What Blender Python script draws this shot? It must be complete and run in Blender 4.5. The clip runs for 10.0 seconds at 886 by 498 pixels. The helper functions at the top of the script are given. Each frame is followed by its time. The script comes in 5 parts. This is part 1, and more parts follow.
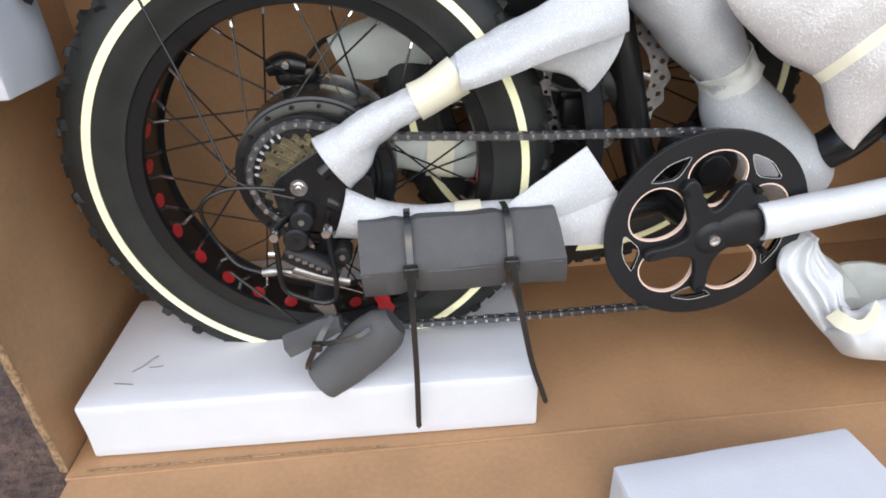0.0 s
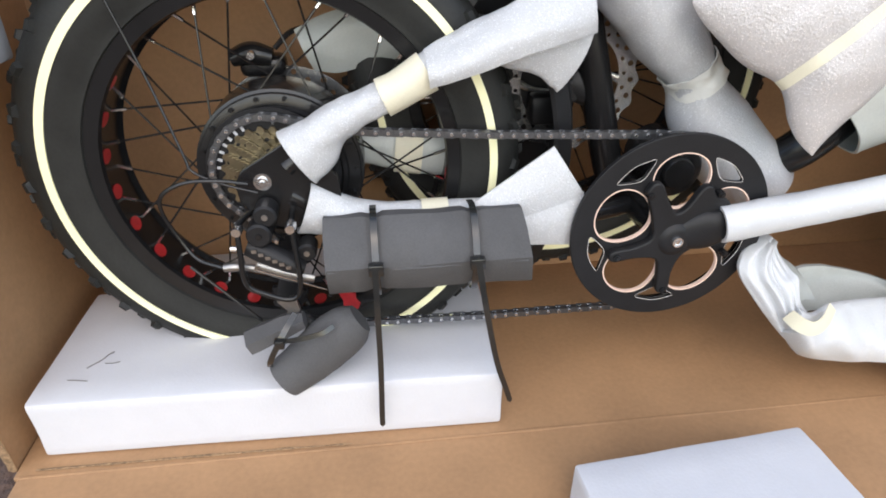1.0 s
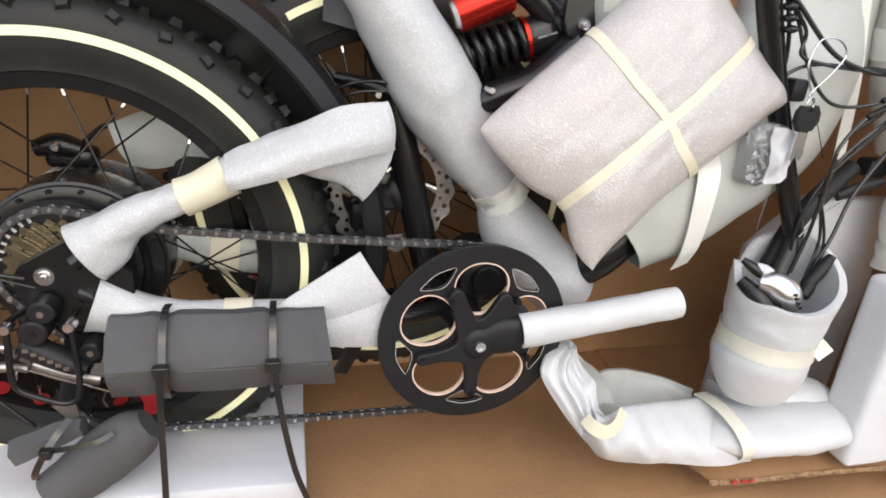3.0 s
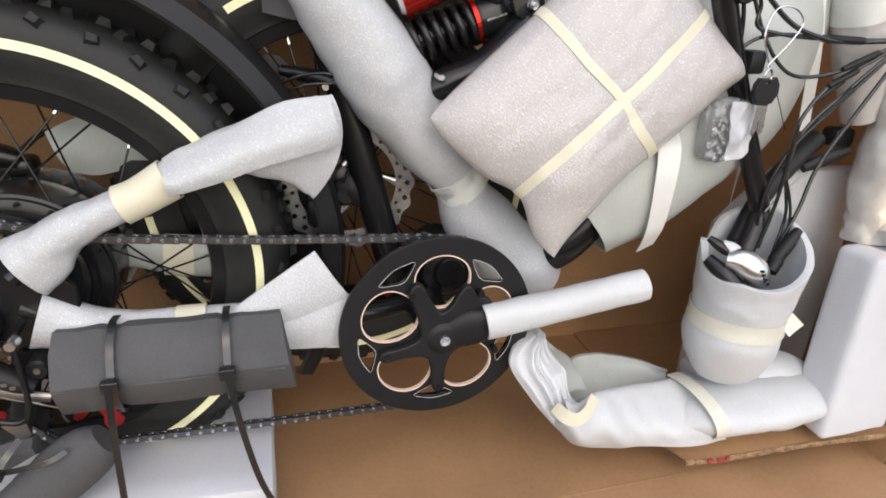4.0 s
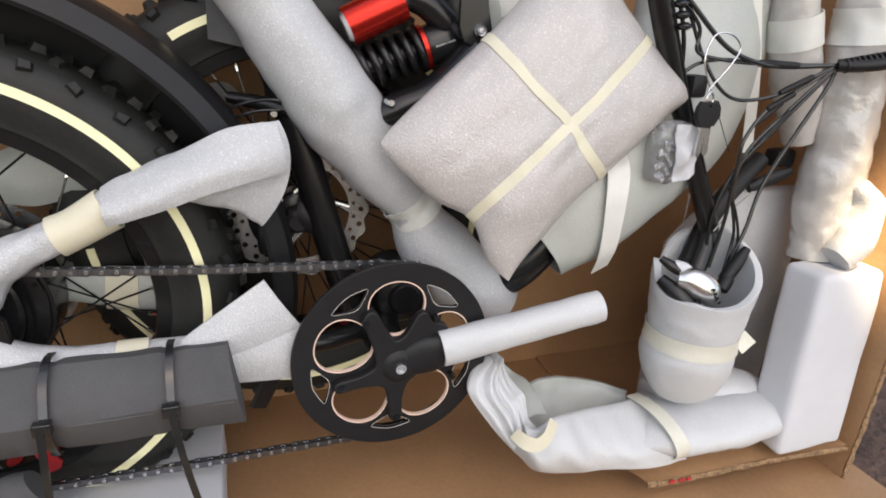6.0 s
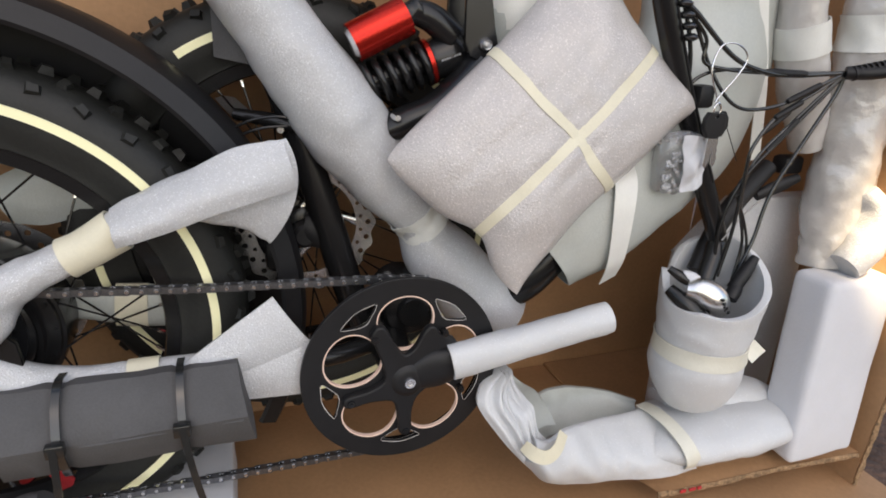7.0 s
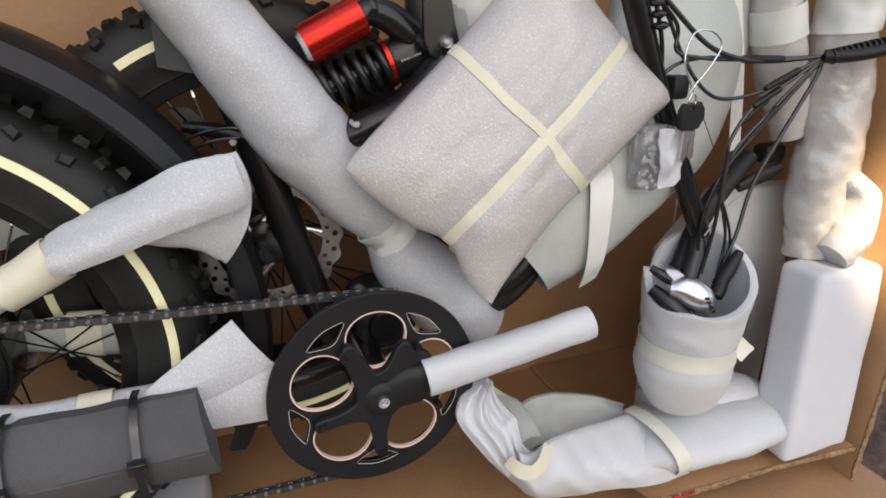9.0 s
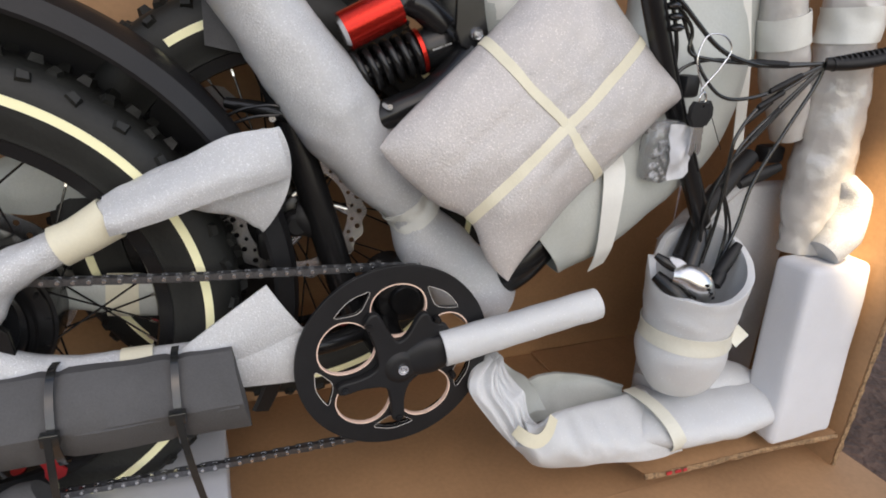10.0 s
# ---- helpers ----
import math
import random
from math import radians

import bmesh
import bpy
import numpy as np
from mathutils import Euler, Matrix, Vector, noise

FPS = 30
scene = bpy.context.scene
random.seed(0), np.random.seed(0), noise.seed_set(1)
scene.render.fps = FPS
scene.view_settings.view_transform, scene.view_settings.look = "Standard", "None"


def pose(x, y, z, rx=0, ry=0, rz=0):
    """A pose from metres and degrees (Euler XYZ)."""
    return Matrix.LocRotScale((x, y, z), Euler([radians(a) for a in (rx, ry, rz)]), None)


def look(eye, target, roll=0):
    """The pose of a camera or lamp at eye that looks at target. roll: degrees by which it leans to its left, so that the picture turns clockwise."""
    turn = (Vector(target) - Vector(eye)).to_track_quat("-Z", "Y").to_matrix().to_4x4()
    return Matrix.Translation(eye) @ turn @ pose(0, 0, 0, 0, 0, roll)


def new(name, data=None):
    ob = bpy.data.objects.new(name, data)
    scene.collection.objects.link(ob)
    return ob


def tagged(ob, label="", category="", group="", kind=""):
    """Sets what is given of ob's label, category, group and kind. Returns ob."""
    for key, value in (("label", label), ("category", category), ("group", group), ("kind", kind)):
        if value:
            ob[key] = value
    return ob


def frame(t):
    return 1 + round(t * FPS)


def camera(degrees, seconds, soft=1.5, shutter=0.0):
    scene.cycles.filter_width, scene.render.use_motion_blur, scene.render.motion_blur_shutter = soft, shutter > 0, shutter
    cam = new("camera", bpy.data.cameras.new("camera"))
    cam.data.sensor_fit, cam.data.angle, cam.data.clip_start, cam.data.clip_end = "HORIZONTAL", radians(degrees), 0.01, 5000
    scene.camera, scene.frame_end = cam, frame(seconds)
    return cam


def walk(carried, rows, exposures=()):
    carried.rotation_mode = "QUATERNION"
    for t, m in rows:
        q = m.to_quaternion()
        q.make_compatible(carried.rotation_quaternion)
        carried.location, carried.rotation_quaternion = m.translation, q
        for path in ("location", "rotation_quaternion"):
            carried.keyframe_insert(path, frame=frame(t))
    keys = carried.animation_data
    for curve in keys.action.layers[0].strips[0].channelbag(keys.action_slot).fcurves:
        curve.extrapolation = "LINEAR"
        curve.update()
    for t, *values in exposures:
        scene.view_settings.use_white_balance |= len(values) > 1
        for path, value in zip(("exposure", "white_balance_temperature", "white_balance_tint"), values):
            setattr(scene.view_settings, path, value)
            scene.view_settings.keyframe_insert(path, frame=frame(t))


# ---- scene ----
# ---- camera ----
cam = camera(73.5, 10.0, soft=1.8)
ROWS = [
    (0, -0.3128, -0.6403, 0.5313, 60.0, 2.58, -4.6),
    (0.5, -0.3318, -0.6388, 0.5294, 59.64, 1.19, -4.24),
    (1, -0.3074, -0.6354, 0.5322, 59.4, 0.41, -6.57),
    (1.5, -0.2869, -0.6428, 0.5406, 62.95, 0.29, -7.49),
    (2, -0.2932, -0.6374, 0.5393, 63.65, -1.17, -8.66),
    (2.5, -0.2427, -0.6521, 0.5547, 67.37, -5.62, -10.13),
    (3, -0.2072, -0.6584, 0.5524, 68.53, -5.15, -14.05),
    (3.2, -0.1832, -0.6571, 0.5606, 68.12, -3.76, -13.85),
    (4.3, -0.167, -0.6483, 0.5546, 66.96, -2.55, -16.66),
    (4.5, -0.1688, -0.65, 0.5515, 67.32, -2.53, -17.04),
    (5, -0.1747, -0.645, 0.5511, 67.04, -2.64, -16.73),
    (5.5, -0.1796, -0.6432, 0.5529, 67.86, -2.66, -17.58),
    (5.7, -0.1564, -0.6483, 0.5511, 69.26, -3.36, -18.89),
    (6.8, -0.148, -0.6462, 0.5724, 70.05, -1.61, -18.88),
    (7, -0.1536, -0.641, 0.5702, 69.68, -2.0, -19.07),
    (7.5, -0.1564, -0.6405, 0.5672, 69.43, -2.14, -19.29),
    (8, -0.1517, -0.6363, 0.5652, 69.3, -1.48, -20.81),
    (8.5, -0.1425, -0.6324, 0.5606, 69.73, -1.36, -20.97),
    (9, -0.1203, -0.6158, 0.571, 69.48, 0.2, -20.77),
    (9.5, -0.1359, -0.6255, 0.5763, 70.28, 0.22, -18.66),
    (10, -0.1656, -0.6468, 0.5653, 69.25, -2.26, -20.71),
]
walk(cam, [(t, pose(x, y, z, rx, ry, rz)) for t, x, y, z, rx, ry, rz in ROWS],
     [(0.0, 0.74, 6600, 9), (1.5, 0.72, 6850, 10), (2.5, 0.66, 7100, 11), (3.0, 0.62, 7150, 11), (4.5, 0.46, 7100, 12), (5.5, 0.42, 7100, 12), (7.0, 0.14, 7000, 12), (10.0, 0.12, 7000, 12)])

# ---- light ----
world = bpy.data.worlds.new("sky")
scene.world = world
world.use_nodes = True
wn = world.node_tree
sky = wn.nodes.new("ShaderNodeTexSky")
sky.sky_type, sky.sun_disc = "NISHITA", False
sky.sun_elevation, sky.sun_rotation = radians(42), radians(184)
wn.links.new(sky.outputs[0], wn.nodes["Background"].inputs[0])
wn.nodes["Background"].inputs[1].default_value = 0.19
sun = new("sun", bpy.data.lights.new("sun", "SUN"))
sun.data.energy, sun.data.angle, sun.data.color = 1.30, radians(100), (1.0, 0.935, 0.855)
sun.matrix_world = look((-0.15, -2.35, 2.25), (0, 0, 0.2))
# unseen spot added to make the warm bright patch at the right end
patch_spot = new("warm_patch_spot", bpy.data.lights.new("warm_patch_spot", "SPOT"))
patch_spot.data.energy, patch_spot.data.color, patch_spot.data.spot_size, patch_spot.data.spot_blend = 170, (1.0, 0.80, 0.52), radians(9.4), 0.7
patch_spot.data.shadow_soft_size = 0.04
patch_spot.matrix_world = look((0.44, -0.55, 1.05), (0.630, -0.150, 0.325))


# ---- materials ----
def surface(name, colour, rough=0.6, metal=0.0, vary=0.15, scale=20.0, grain=300.0, bump=0.2, depth=0.001, warm=(1, 1, 1), sheen=0.0, trans=0.0, coat=0.0, speck=0.35, glint=0.0, glint_scale=480.0, spec=0.5, coat_rough=0.03, soft=0.0):
    """A node material: base colour broken up at two scales, with a fine relief."""
    m = bpy.data.materials.new(name)
    m.use_nodes = True
    nt = m.node_tree
    b = nt.nodes["Principled BSDF"]
    tc = nt.nodes.new("ShaderNodeTexCoord")
    big, small = nt.nodes.new("ShaderNodeTexNoise"), nt.nodes.new("ShaderNodeTexNoise")
    for n, s, d in ((big, scale, 5), (small, grain, 3)):
        n.inputs["Scale"].default_value, n.inputs["Detail"].default_value = s, d
        nt.links.new(tc.outputs["Object"], n.inputs["Vector"])
    ramp = nt.nodes.new("ShaderNodeValToRGB")
    lo, hi = [max(0, c * (1 - vary)) for c in colour], [min(1, c * (1 + vary) * w) for c, w in zip(colour, warm)]
    ramp.color_ramp.elements[0].color, ramp.color_ramp.elements[1].color = (*lo, 1), (*hi, 1)
    ramp.color_ramp.elements[0].position, ramp.color_ramp.elements[1].position = 0.3, 0.7
    mix = nt.nodes.new("ShaderNodeMath")
    mix.operation = "MULTIPLY_ADD"
    mix.inputs[1].default_value = speck
    nt.links.new(small.outputs[0], mix.inputs[0])
    half = nt.nodes.new("ShaderNodeMath")
    half.operation = "MULTIPLY"
    half.inputs[1].default_value = 1 - speck
    nt.links.new(big.outputs[0], half.inputs[0])
    nt.links.new(half.outputs[0], mix.inputs[2])
    nt.links.new(mix.outputs[0], ramp.inputs[0])
    last = ramp.outputs[0]
    if glint:
        # sparkle put into the colour: scattered cells painted brighter and glossier
        cell = nt.nodes.new("ShaderNodeTexVoronoi")
        cell.inputs["Scale"].default_value = glint_scale
        nt.links.new(tc.outputs["Object"], cell.inputs["Vector"])
        pick = nt.nodes.new("ShaderNodeValToRGB")
        pick.color_ramp.elements[0].position, pick.color_ramp.elements[1].position = 1 - glint, min(1.0, 1 - glint + 0.08)
        sep = nt.nodes.new("ShaderNodeSeparateColor")
        nt.links.new(cell.outputs["Color"], sep.inputs[0])
        nt.links.new(sep.outputs[0], pick.inputs[0])
        lift = nt.nodes.new("ShaderNodeMix")
        lift.data_type = "RGBA"
        nt.links.new(pick.outputs[0], lift.inputs[0])
        nt.links.new(last, lift.inputs[6])
        lift.inputs[7].default_value = tuple(min(1.0, c * 1.6) for c in colour) + (1,)
        last = lift.outputs[2]
        gloss = nt.nodes.new("ShaderNodeMapRange")
        gloss.inputs[3].default_value, gloss.inputs[4].default_value = rough, 0.12
        nt.links.new(pick.outputs[0], gloss.inputs[0])
        nt.links.new(gloss.outputs[0], b.inputs["Roughness"])
    nt.links.new(last, b.inputs["Base Color"])
    b.inputs["Roughness"].default_value, b.inputs["Metallic"].default_value = rough, metal
    b.inputs["Specular IOR Level"].default_value = spec
    b.inputs["Sheen Weight"].default_value = sheen
    if soft:
        # light spreads a little way inside foam
        b.inputs["Subsurface Weight"].default_value, b.inputs["Subsurface Scale"].default_value = soft, 0.012
        b.inputs["Subsurface Radius"].default_value = (1.0, 0.95, 0.9)
    b.inputs["Coat Weight"].default_value, b.inputs["Coat Roughness"].default_value = coat, coat_rough
    b.inputs["Transmission Weight"].default_value = trans
    if bump:
        bp = nt.nodes.new("ShaderNodeBump")
        bp.inputs["Strength"].default_value, bp.inputs["Distance"].default_value = bump, depth
        nt.links.new(small.outputs[0], bp.inputs["Height"])
        nt.links.new(bp.outputs[0], b.inputs["Normal"])
        nt.links.new(bp.outputs[0], b.inputs["Coat Normal"])
    return m


CARD = surface("kraft_cardboard", (0.385, 0.218, 0.106), 0.68, vary=0.20, scale=7, grain=160, bump=0.25, speck=0.3)
CARD_EDGE = surface("torn_cardboard_edge", (0.27, 0.17, 0.09), 0.9, vary=0.65, scale=90, grain=260, bump=0.9, depth=0.003, speck=0.6)
STYRO = surface("white_polystyrene", (0.585, 0.59, 0.612), 0.9, vary=0.03, scale=30, grain=350, bump=0.25, soft=0.3)
WRAP = surface("foam_sheet_wrap", (0.51, 0.518, 0.525), 0.32, vary=0.06, scale=26, grain=520, bump=0.7, depth=0.0016, speck=0.4, glint=0.10, glint_scale=1500, coat=0.5, coat_rough=0.14, soft=0.2)
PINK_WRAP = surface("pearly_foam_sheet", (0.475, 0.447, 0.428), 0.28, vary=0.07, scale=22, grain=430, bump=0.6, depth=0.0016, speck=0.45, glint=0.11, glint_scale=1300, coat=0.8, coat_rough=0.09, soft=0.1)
THICK_FOAM = surface("thick_white_foam", (0.57, 0.58, 0.585), 0.45, vary=0.04, scale=24, grain=420, bump=0.3, depth=0.001, speck=0.35, glint=0.012, glint_scale=1500, coat=0.2, coat_rough=0.25, soft=0.55)
# own colour of the beam sheets; elsewhere its darker tone stands in for shade
WRAP_INNER = surface("green_grey_and_shaded_foam", (0.445, 0.465, 0.435), 0.40, vary=0.10, scale=16, grain=420, bump=0.35, speck=0.35, coat=0.2)
PLASTIC_WRAP = surface("bubble_plastic_wrap", (0.53, 0.505, 0.475), 0.25, vary=0.08, scale=28, grain=75, bump=0.4, depth=0.004, coat=1.0, coat_rough=0.1, speck=0.4, soft=0.4)
BUBBLE = surface("bubble_plastic", (0.80, 0.81, 0.82), 0.08, vary=0.05, scale=40, grain=120, bump=0.5, depth=0.003, coat=1.0, trans=0.85)
TAPE = surface("masking_tape", (0.68, 0.64, 0.49), 0.5, vary=0.06, scale=40, grain=500, bump=0.2)
CREAM_TAPE = surface("cream_tape", (0.66, 0.645, 0.55), 0.42, vary=0.06, scale=40, grain=400, bump=0.25, coat=0.2)
PALE_TAPE = surface("pale_tape", (0.70, 0.70, 0.655), 0.34, vary=0.05, scale=40, grain=400, bump=0.2, coat=0.2)
# real grey foam; on the seat-tube flap this grey stands in for shade
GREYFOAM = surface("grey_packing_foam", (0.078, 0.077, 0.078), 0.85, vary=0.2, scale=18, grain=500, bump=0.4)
RUBBER = surface("tyre_rubber", (0.016, 0.0165, 0.015), 0.55, spec=0.35, vary=0.3, scale=30, grain=250, bump=0.3)
BLACK = surface("black_paint", (0.010, 0.010, 0.0105), 0.26, spec=0.45, vary=0.2, scale=30, grain=300, bump=0.05)
BLACK_MATT = surface("matt_black_plastic", (0.012, 0.012, 0.013), 0.45, spec=0.3, vary=0.2, scale=40, grain=400, bump=0.15)
ZIP = surface("black_nylon", (0.013, 0.014, 0.014), 0.22, vary=0.2, scale=60, grain=500, bump=0.08, coat=0.5)
CHROME = surface("bright_steel", (0.72, 0.72, 0.72), 0.25, 1.0, vary=0.08, scale=60, grain=400, bump=0.05)
STEEL = surface("dull_steel", (0.35, 0.34, 0.33), 0.4, 1.0, vary=0.2, scale=60, grain=400, bump=0.1)
CHAINSTEEL = surface("dark_chain_steel", (0.16, 0.165, 0.175), 0.35, 0.9, vary=0.25, scale=200, grain=500, bump=0.1)
PALE_EDGE = surface("pale_machined_edge", (0.74, 0.70, 0.66), 0.4, 0.1, vary=0.06, scale=60, bump=0.05)
ROSE = surface("rose_gold_edge", (0.85, 0.62, 0.50), 0.5, 0.0, vary=0.06, scale=60, bump=0.05)
STRIPE = surface("reflective_stripe", (0.99, 0.95, 0.60), 0.35, vary=0.02, scale=60, bump=0.0)
RED = surface("red_rim_tape", (0.45, 0.022, 0.026), 0.45, vary=0.2, scale=60, bump=0.1)
RED_ALLOY = surface("red_anodised_alloy", (0.45, 0.022, 0.014), 0.24, 0.75, vary=0.08, scale=40, bump=0.05)
EARTH = surface("dry_earth", (0.105, 0.064, 0.046), 0.95, vary=0.5, scale=22, grain=70, bump=1.0, depth=0.01)
BRASS = surface("worn_brass", (0.33, 0.29, 0.20), 0.3, 1.0, vary=0.2, scale=100, bump=0.1)


# ---- builders ----
def part(name, data, material, parent=None, label="", smooth=True):
    """One mesh object from a bmesh or a mesh, under a thing or a part."""
    if isinstance(data, bmesh.types.BMesh):
        me = bpy.data.meshes.new(name)
        bmesh.ops.recalc_face_normals(data, faces=data.faces)
        data.to_mesh(me)
        data.free()
    else:
        me = data
    if smooth:
        for pl in me.polygons:
            pl.use_smooth = True
        me.set_sharp_from_angle(angle=radians(38))
    if not me.materials:
        me.materials.append(material)
    ob = new(name, me)
    ob.parent = parent
    if label:
        ob["label"] = label
    return ob


def thing(name, at, label, category, group="", kind=""):
    ob = new(name)
    ob.location = at
    ob.empty_display_size = 0.05
    bpy.context.view_layer.update()
    return tagged(ob, label, category, group, kind)


def piece(name, data, material, parent, label="", smooth=True):
    """A part whose mesh is written in world coordinates."""
    ob = part(name, data, material, parent, label, smooth)
    top = parent
    while top.parent:
        top = top.parent
    if parent is top:
        ob.matrix_parent_inverse = Matrix.Translation(top.location).inverted()
    return ob


def block(lo, hi, bevel=0.004, segs=2, turn=None, cuts=0, rough=0.0, seed=0):
    """A bevelled box between two corners; cuts and rough give it a worn, uneven skin."""
    bm = bmesh.new()
    lo, hi = Vector(lo), Vector(hi)
    bmesh.ops.create_cube(bm, size=1.0, matrix=Matrix.Translation((lo + hi) / 2) @ Matrix.Diagonal((*(hi - lo), 1)))
    if bevel:
        bmesh.ops.bevel(bm, geom=bm.edges[:], offset=bevel, segments=segs, affect="EDGES", profile=0.5)
    if cuts:
        bmesh.ops.subdivide_edges(bm, edges=[e for e in bm.edges if e.calc_length() > 0.02], cuts=cuts, use_grid_fill=True)
    if rough:
        for v in bm.verts:
            v.co += noise.noise_vector(v.co * 22 + Vector((seed, 0, 0))) * rough
    if turn is not None:
        bmesh.ops.transform(bm, matrix=turn, verts=bm.verts)
    return bm


def lathe(profile, centre, axis=(0, 1, 0), n=64, a0=0.0, a1=360.0, closed=True):
    """Sweep (radius, along) pairs round an axis through centre. Angles from +x towards +z for the y axis."""
    bm = bmesh.new()
    axis = Vector(axis).normalized()
    u = Vector((1, 0, 0)) if abs(axis.x) < 0.9 else Vector((0, 1, 0))
    u = (u - axis * u.dot(axis)).normalized()
    w = u.cross(axis) if abs(axis.y) > 0.9 else axis.cross(u)
    full = abs(a1 - a0) >= 359.9
    rings = []
    for i in range(n if full else n + 1):
        a = radians(a0 + (a1 - a0) * i / n)
        d = u * math.cos(a) + w * math.sin(a)
        rings.append([bm.verts.new(Vector(centre) + d * r + axis * h) for r, h in profile])
    k = len(profile)
    for i in range(n):
        p, q = rings[i], rings[(i + 1) % len(rings)]
        for j in range(k if closed else k - 1):
            bm.faces.new((p[j], p[(j + 1) % k], q[(j + 1) % k], q[j]))
    if not full and closed:
        bm.faces.new(rings[0])
        bm.faces.new(rings[-1][::-1])
    return bm


def smooth_path(pts, n):
    """Catmull-Rom through tuples of any length."""
    pts = [np.array(p, float) for p in pts]
    ext = [2 * pts[0] - pts[1], *pts, 2 * pts[-1] - pts[-2]]
    out = []
    for i in range(len(pts) - 1):
        p0, p1, p2, p3 = ext[i:i + 4]
        for k in range(n):
            t = k / n
            out.append(0.5 * (2 * p1 + (p2 - p0) * t + (2 * p0 - 5 * p1 + 4 * p2 - p3) * t * t + (3 * p1 - p0 - 3 * p2 + p3) * t ** 3))
    return out + [pts[-1]]


def tube(pts, radii, n=6, segs=16, crease=0.0, freq=18.0, wall=0.0, side=(0, 1, 0), open_start=True, open_end=True, seed=0, twist=0.0, bm=None):
    """A tube through pts. radii: one number, or (across, along side) for each point. wall > 0 leaves the ends open with that thickness."""
    bm = bm or bmesh.new()
    if not isinstance(radii, (list, tuple)):
        radii = [radii] * len(pts)
    radii = [(r, r) if not isinstance(r, (list, tuple)) else r for r in radii]
    path = smooth_path([(*p, *r) for p, r in zip(pts, radii)], n)
    side = Vector(side)

    def skin(inset):
        rings = []
        for i, p in enumerate(path):
            c = Vector(p[:3])
            d = (Vector(path[min(i + 1, len(path) - 1)][:3]) - Vector(path[max(i - 1, 0)][:3])).normalized()
            s = (side - d * side.dot(d)).normalized()
            u = d.cross(s).normalized()
            ring = []
            for k in range(segs):
                a = 2 * math.pi * k / segs + twist * i / len(path)
                off = u * math.cos(a) * max(p[3] - inset, 0.0005) + s * math.sin(a) * max(p[4] - inset, 0.0005)
                v = c + off
                if crease:
                    nn = noise.noise(v * freq + Vector((seed, seed * 2, 0))) + 0.5 * noise.noise(v * freq * 2.7 + Vector((0, seed, 9)))
                    v += off.normalized() * crease * nn
                ring.append(bm.verts.new(v))
            rings.append(ring)
        return rings

    def strip(rings, flip):
        for p, q in zip(rings, rings[1:]):
            for k in range(segs):
                f = (p[k], p[(k + 1) % segs], q[(k + 1) % segs], q[k])
                bm.faces.new(f[::-1] if flip else f)

    outer = skin(0)
    strip(outer, False)
    if wall:
        inner = skin(wall)
        strip(inner, True)
        for a, b in ((outer[0], inner[0]), (outer[-1], inner[-1])):
            for k in range(segs):
                bm.faces.new((a[k], a[(k + 1) % segs], b[(k + 1) % segs], b[k]))
    else:
        bm.faces.new(outer[0][::-1])
        bm.faces.new(outer[-1])
    return bm


def plate(outlines, thick, place, bevel=0.0):
    """A flat plate with holes: closed 2D outlines, filled, given thickness, laid by the matrix place. Returns a mesh."""
    cu = bpy.data.curves.new("plate", "CURVE")
    cu.dimensions, cu.fill_mode, cu.extrude, cu.bevel_depth, cu.bevel_resolution = "2D", "BOTH", thick / 2, bevel, 1
    for pts in outlines:
        sp = cu.splines.new("POLY")
        sp.points.add(len(pts) - 1)
        for q, (x, y) in zip(sp.points, pts):
            q.co = (x, y, 0, 1)
        sp.use_cyclic_u = True
    ob = bpy.data.objects.new("plate", cu)
    scene.collection.objects.link(ob)
    me = bpy.data.meshes.new_from_object(ob.evaluated_get(bpy.context.evaluated_depsgraph_get()))
    bpy.data.objects.remove(ob)
    me.materials.clear()
    me.transform(place)
    return me


def circle(cx, cy, r, n=32, ry=None, a=0.0):
    return [(cx + r * math.cos(2 * math.pi * i / n) * math.cos(a) - (ry or r) * math.sin(2 * math.pi * i / n) * math.sin(a),
             cy + r * math.cos(2 * math.pi * i / n) * math.sin(a) + (ry or r) * math.sin(2 * math.pi * i / n) * math.cos(a)) for i in range(n)]


def ribbon(pts, normals, width, thick=0.0012, n=4, tip=False):
    """A flat band through pts, its face towards normals."""
    bm = bmesh.new()
    path = smooth_path([(*p, *m) for p, m in zip(pts, normals)], n)
    rings = []
    for i, p in enumerate(path):
        c, nv = Vector(p[:3]), Vector(p[3:6]).normalized()
        d = (Vector(path[min(i + 1, len(path) - 1)][:3]) - Vector(path[max(i - 1, 0)][:3])).normalized()
        s = d.cross(nv).normalized() * width / 2 * (0.12 if tip and i == len(path) - 1 else 1.0)
        rings.append([bm.verts.new(c + s), bm.verts.new(c + s + nv * thick), bm.verts.new(c - s + nv * thick), bm.verts.new(c - s)])
    for p, q in zip(rings, rings[1:]):
        for k in range(4):
            bm.faces.new((p[k], p[(k + 1) % 4], q[(k + 1) % 4], q[k]))
    bm.faces.new(rings[0][::-1])
    bm.faces.new(rings[-1])
    return bm


UPRIGHT = Matrix.Rotation(radians(90), 4, "X")  # lays a flat plate into the xz plane, its face towards -y


# ---- the ground and the carton ----
ground = part("ground", block((-60, -60, -0.6), (60, 60, -0.012), 0), EARTH)
tagged(ground, "dry brown earth floor strewn with grit", "ground", kind="structure")

carton = thing("cardboard_box", (0, 0, 0), "large open brown cardboard shipping box with its front folded down", "box")


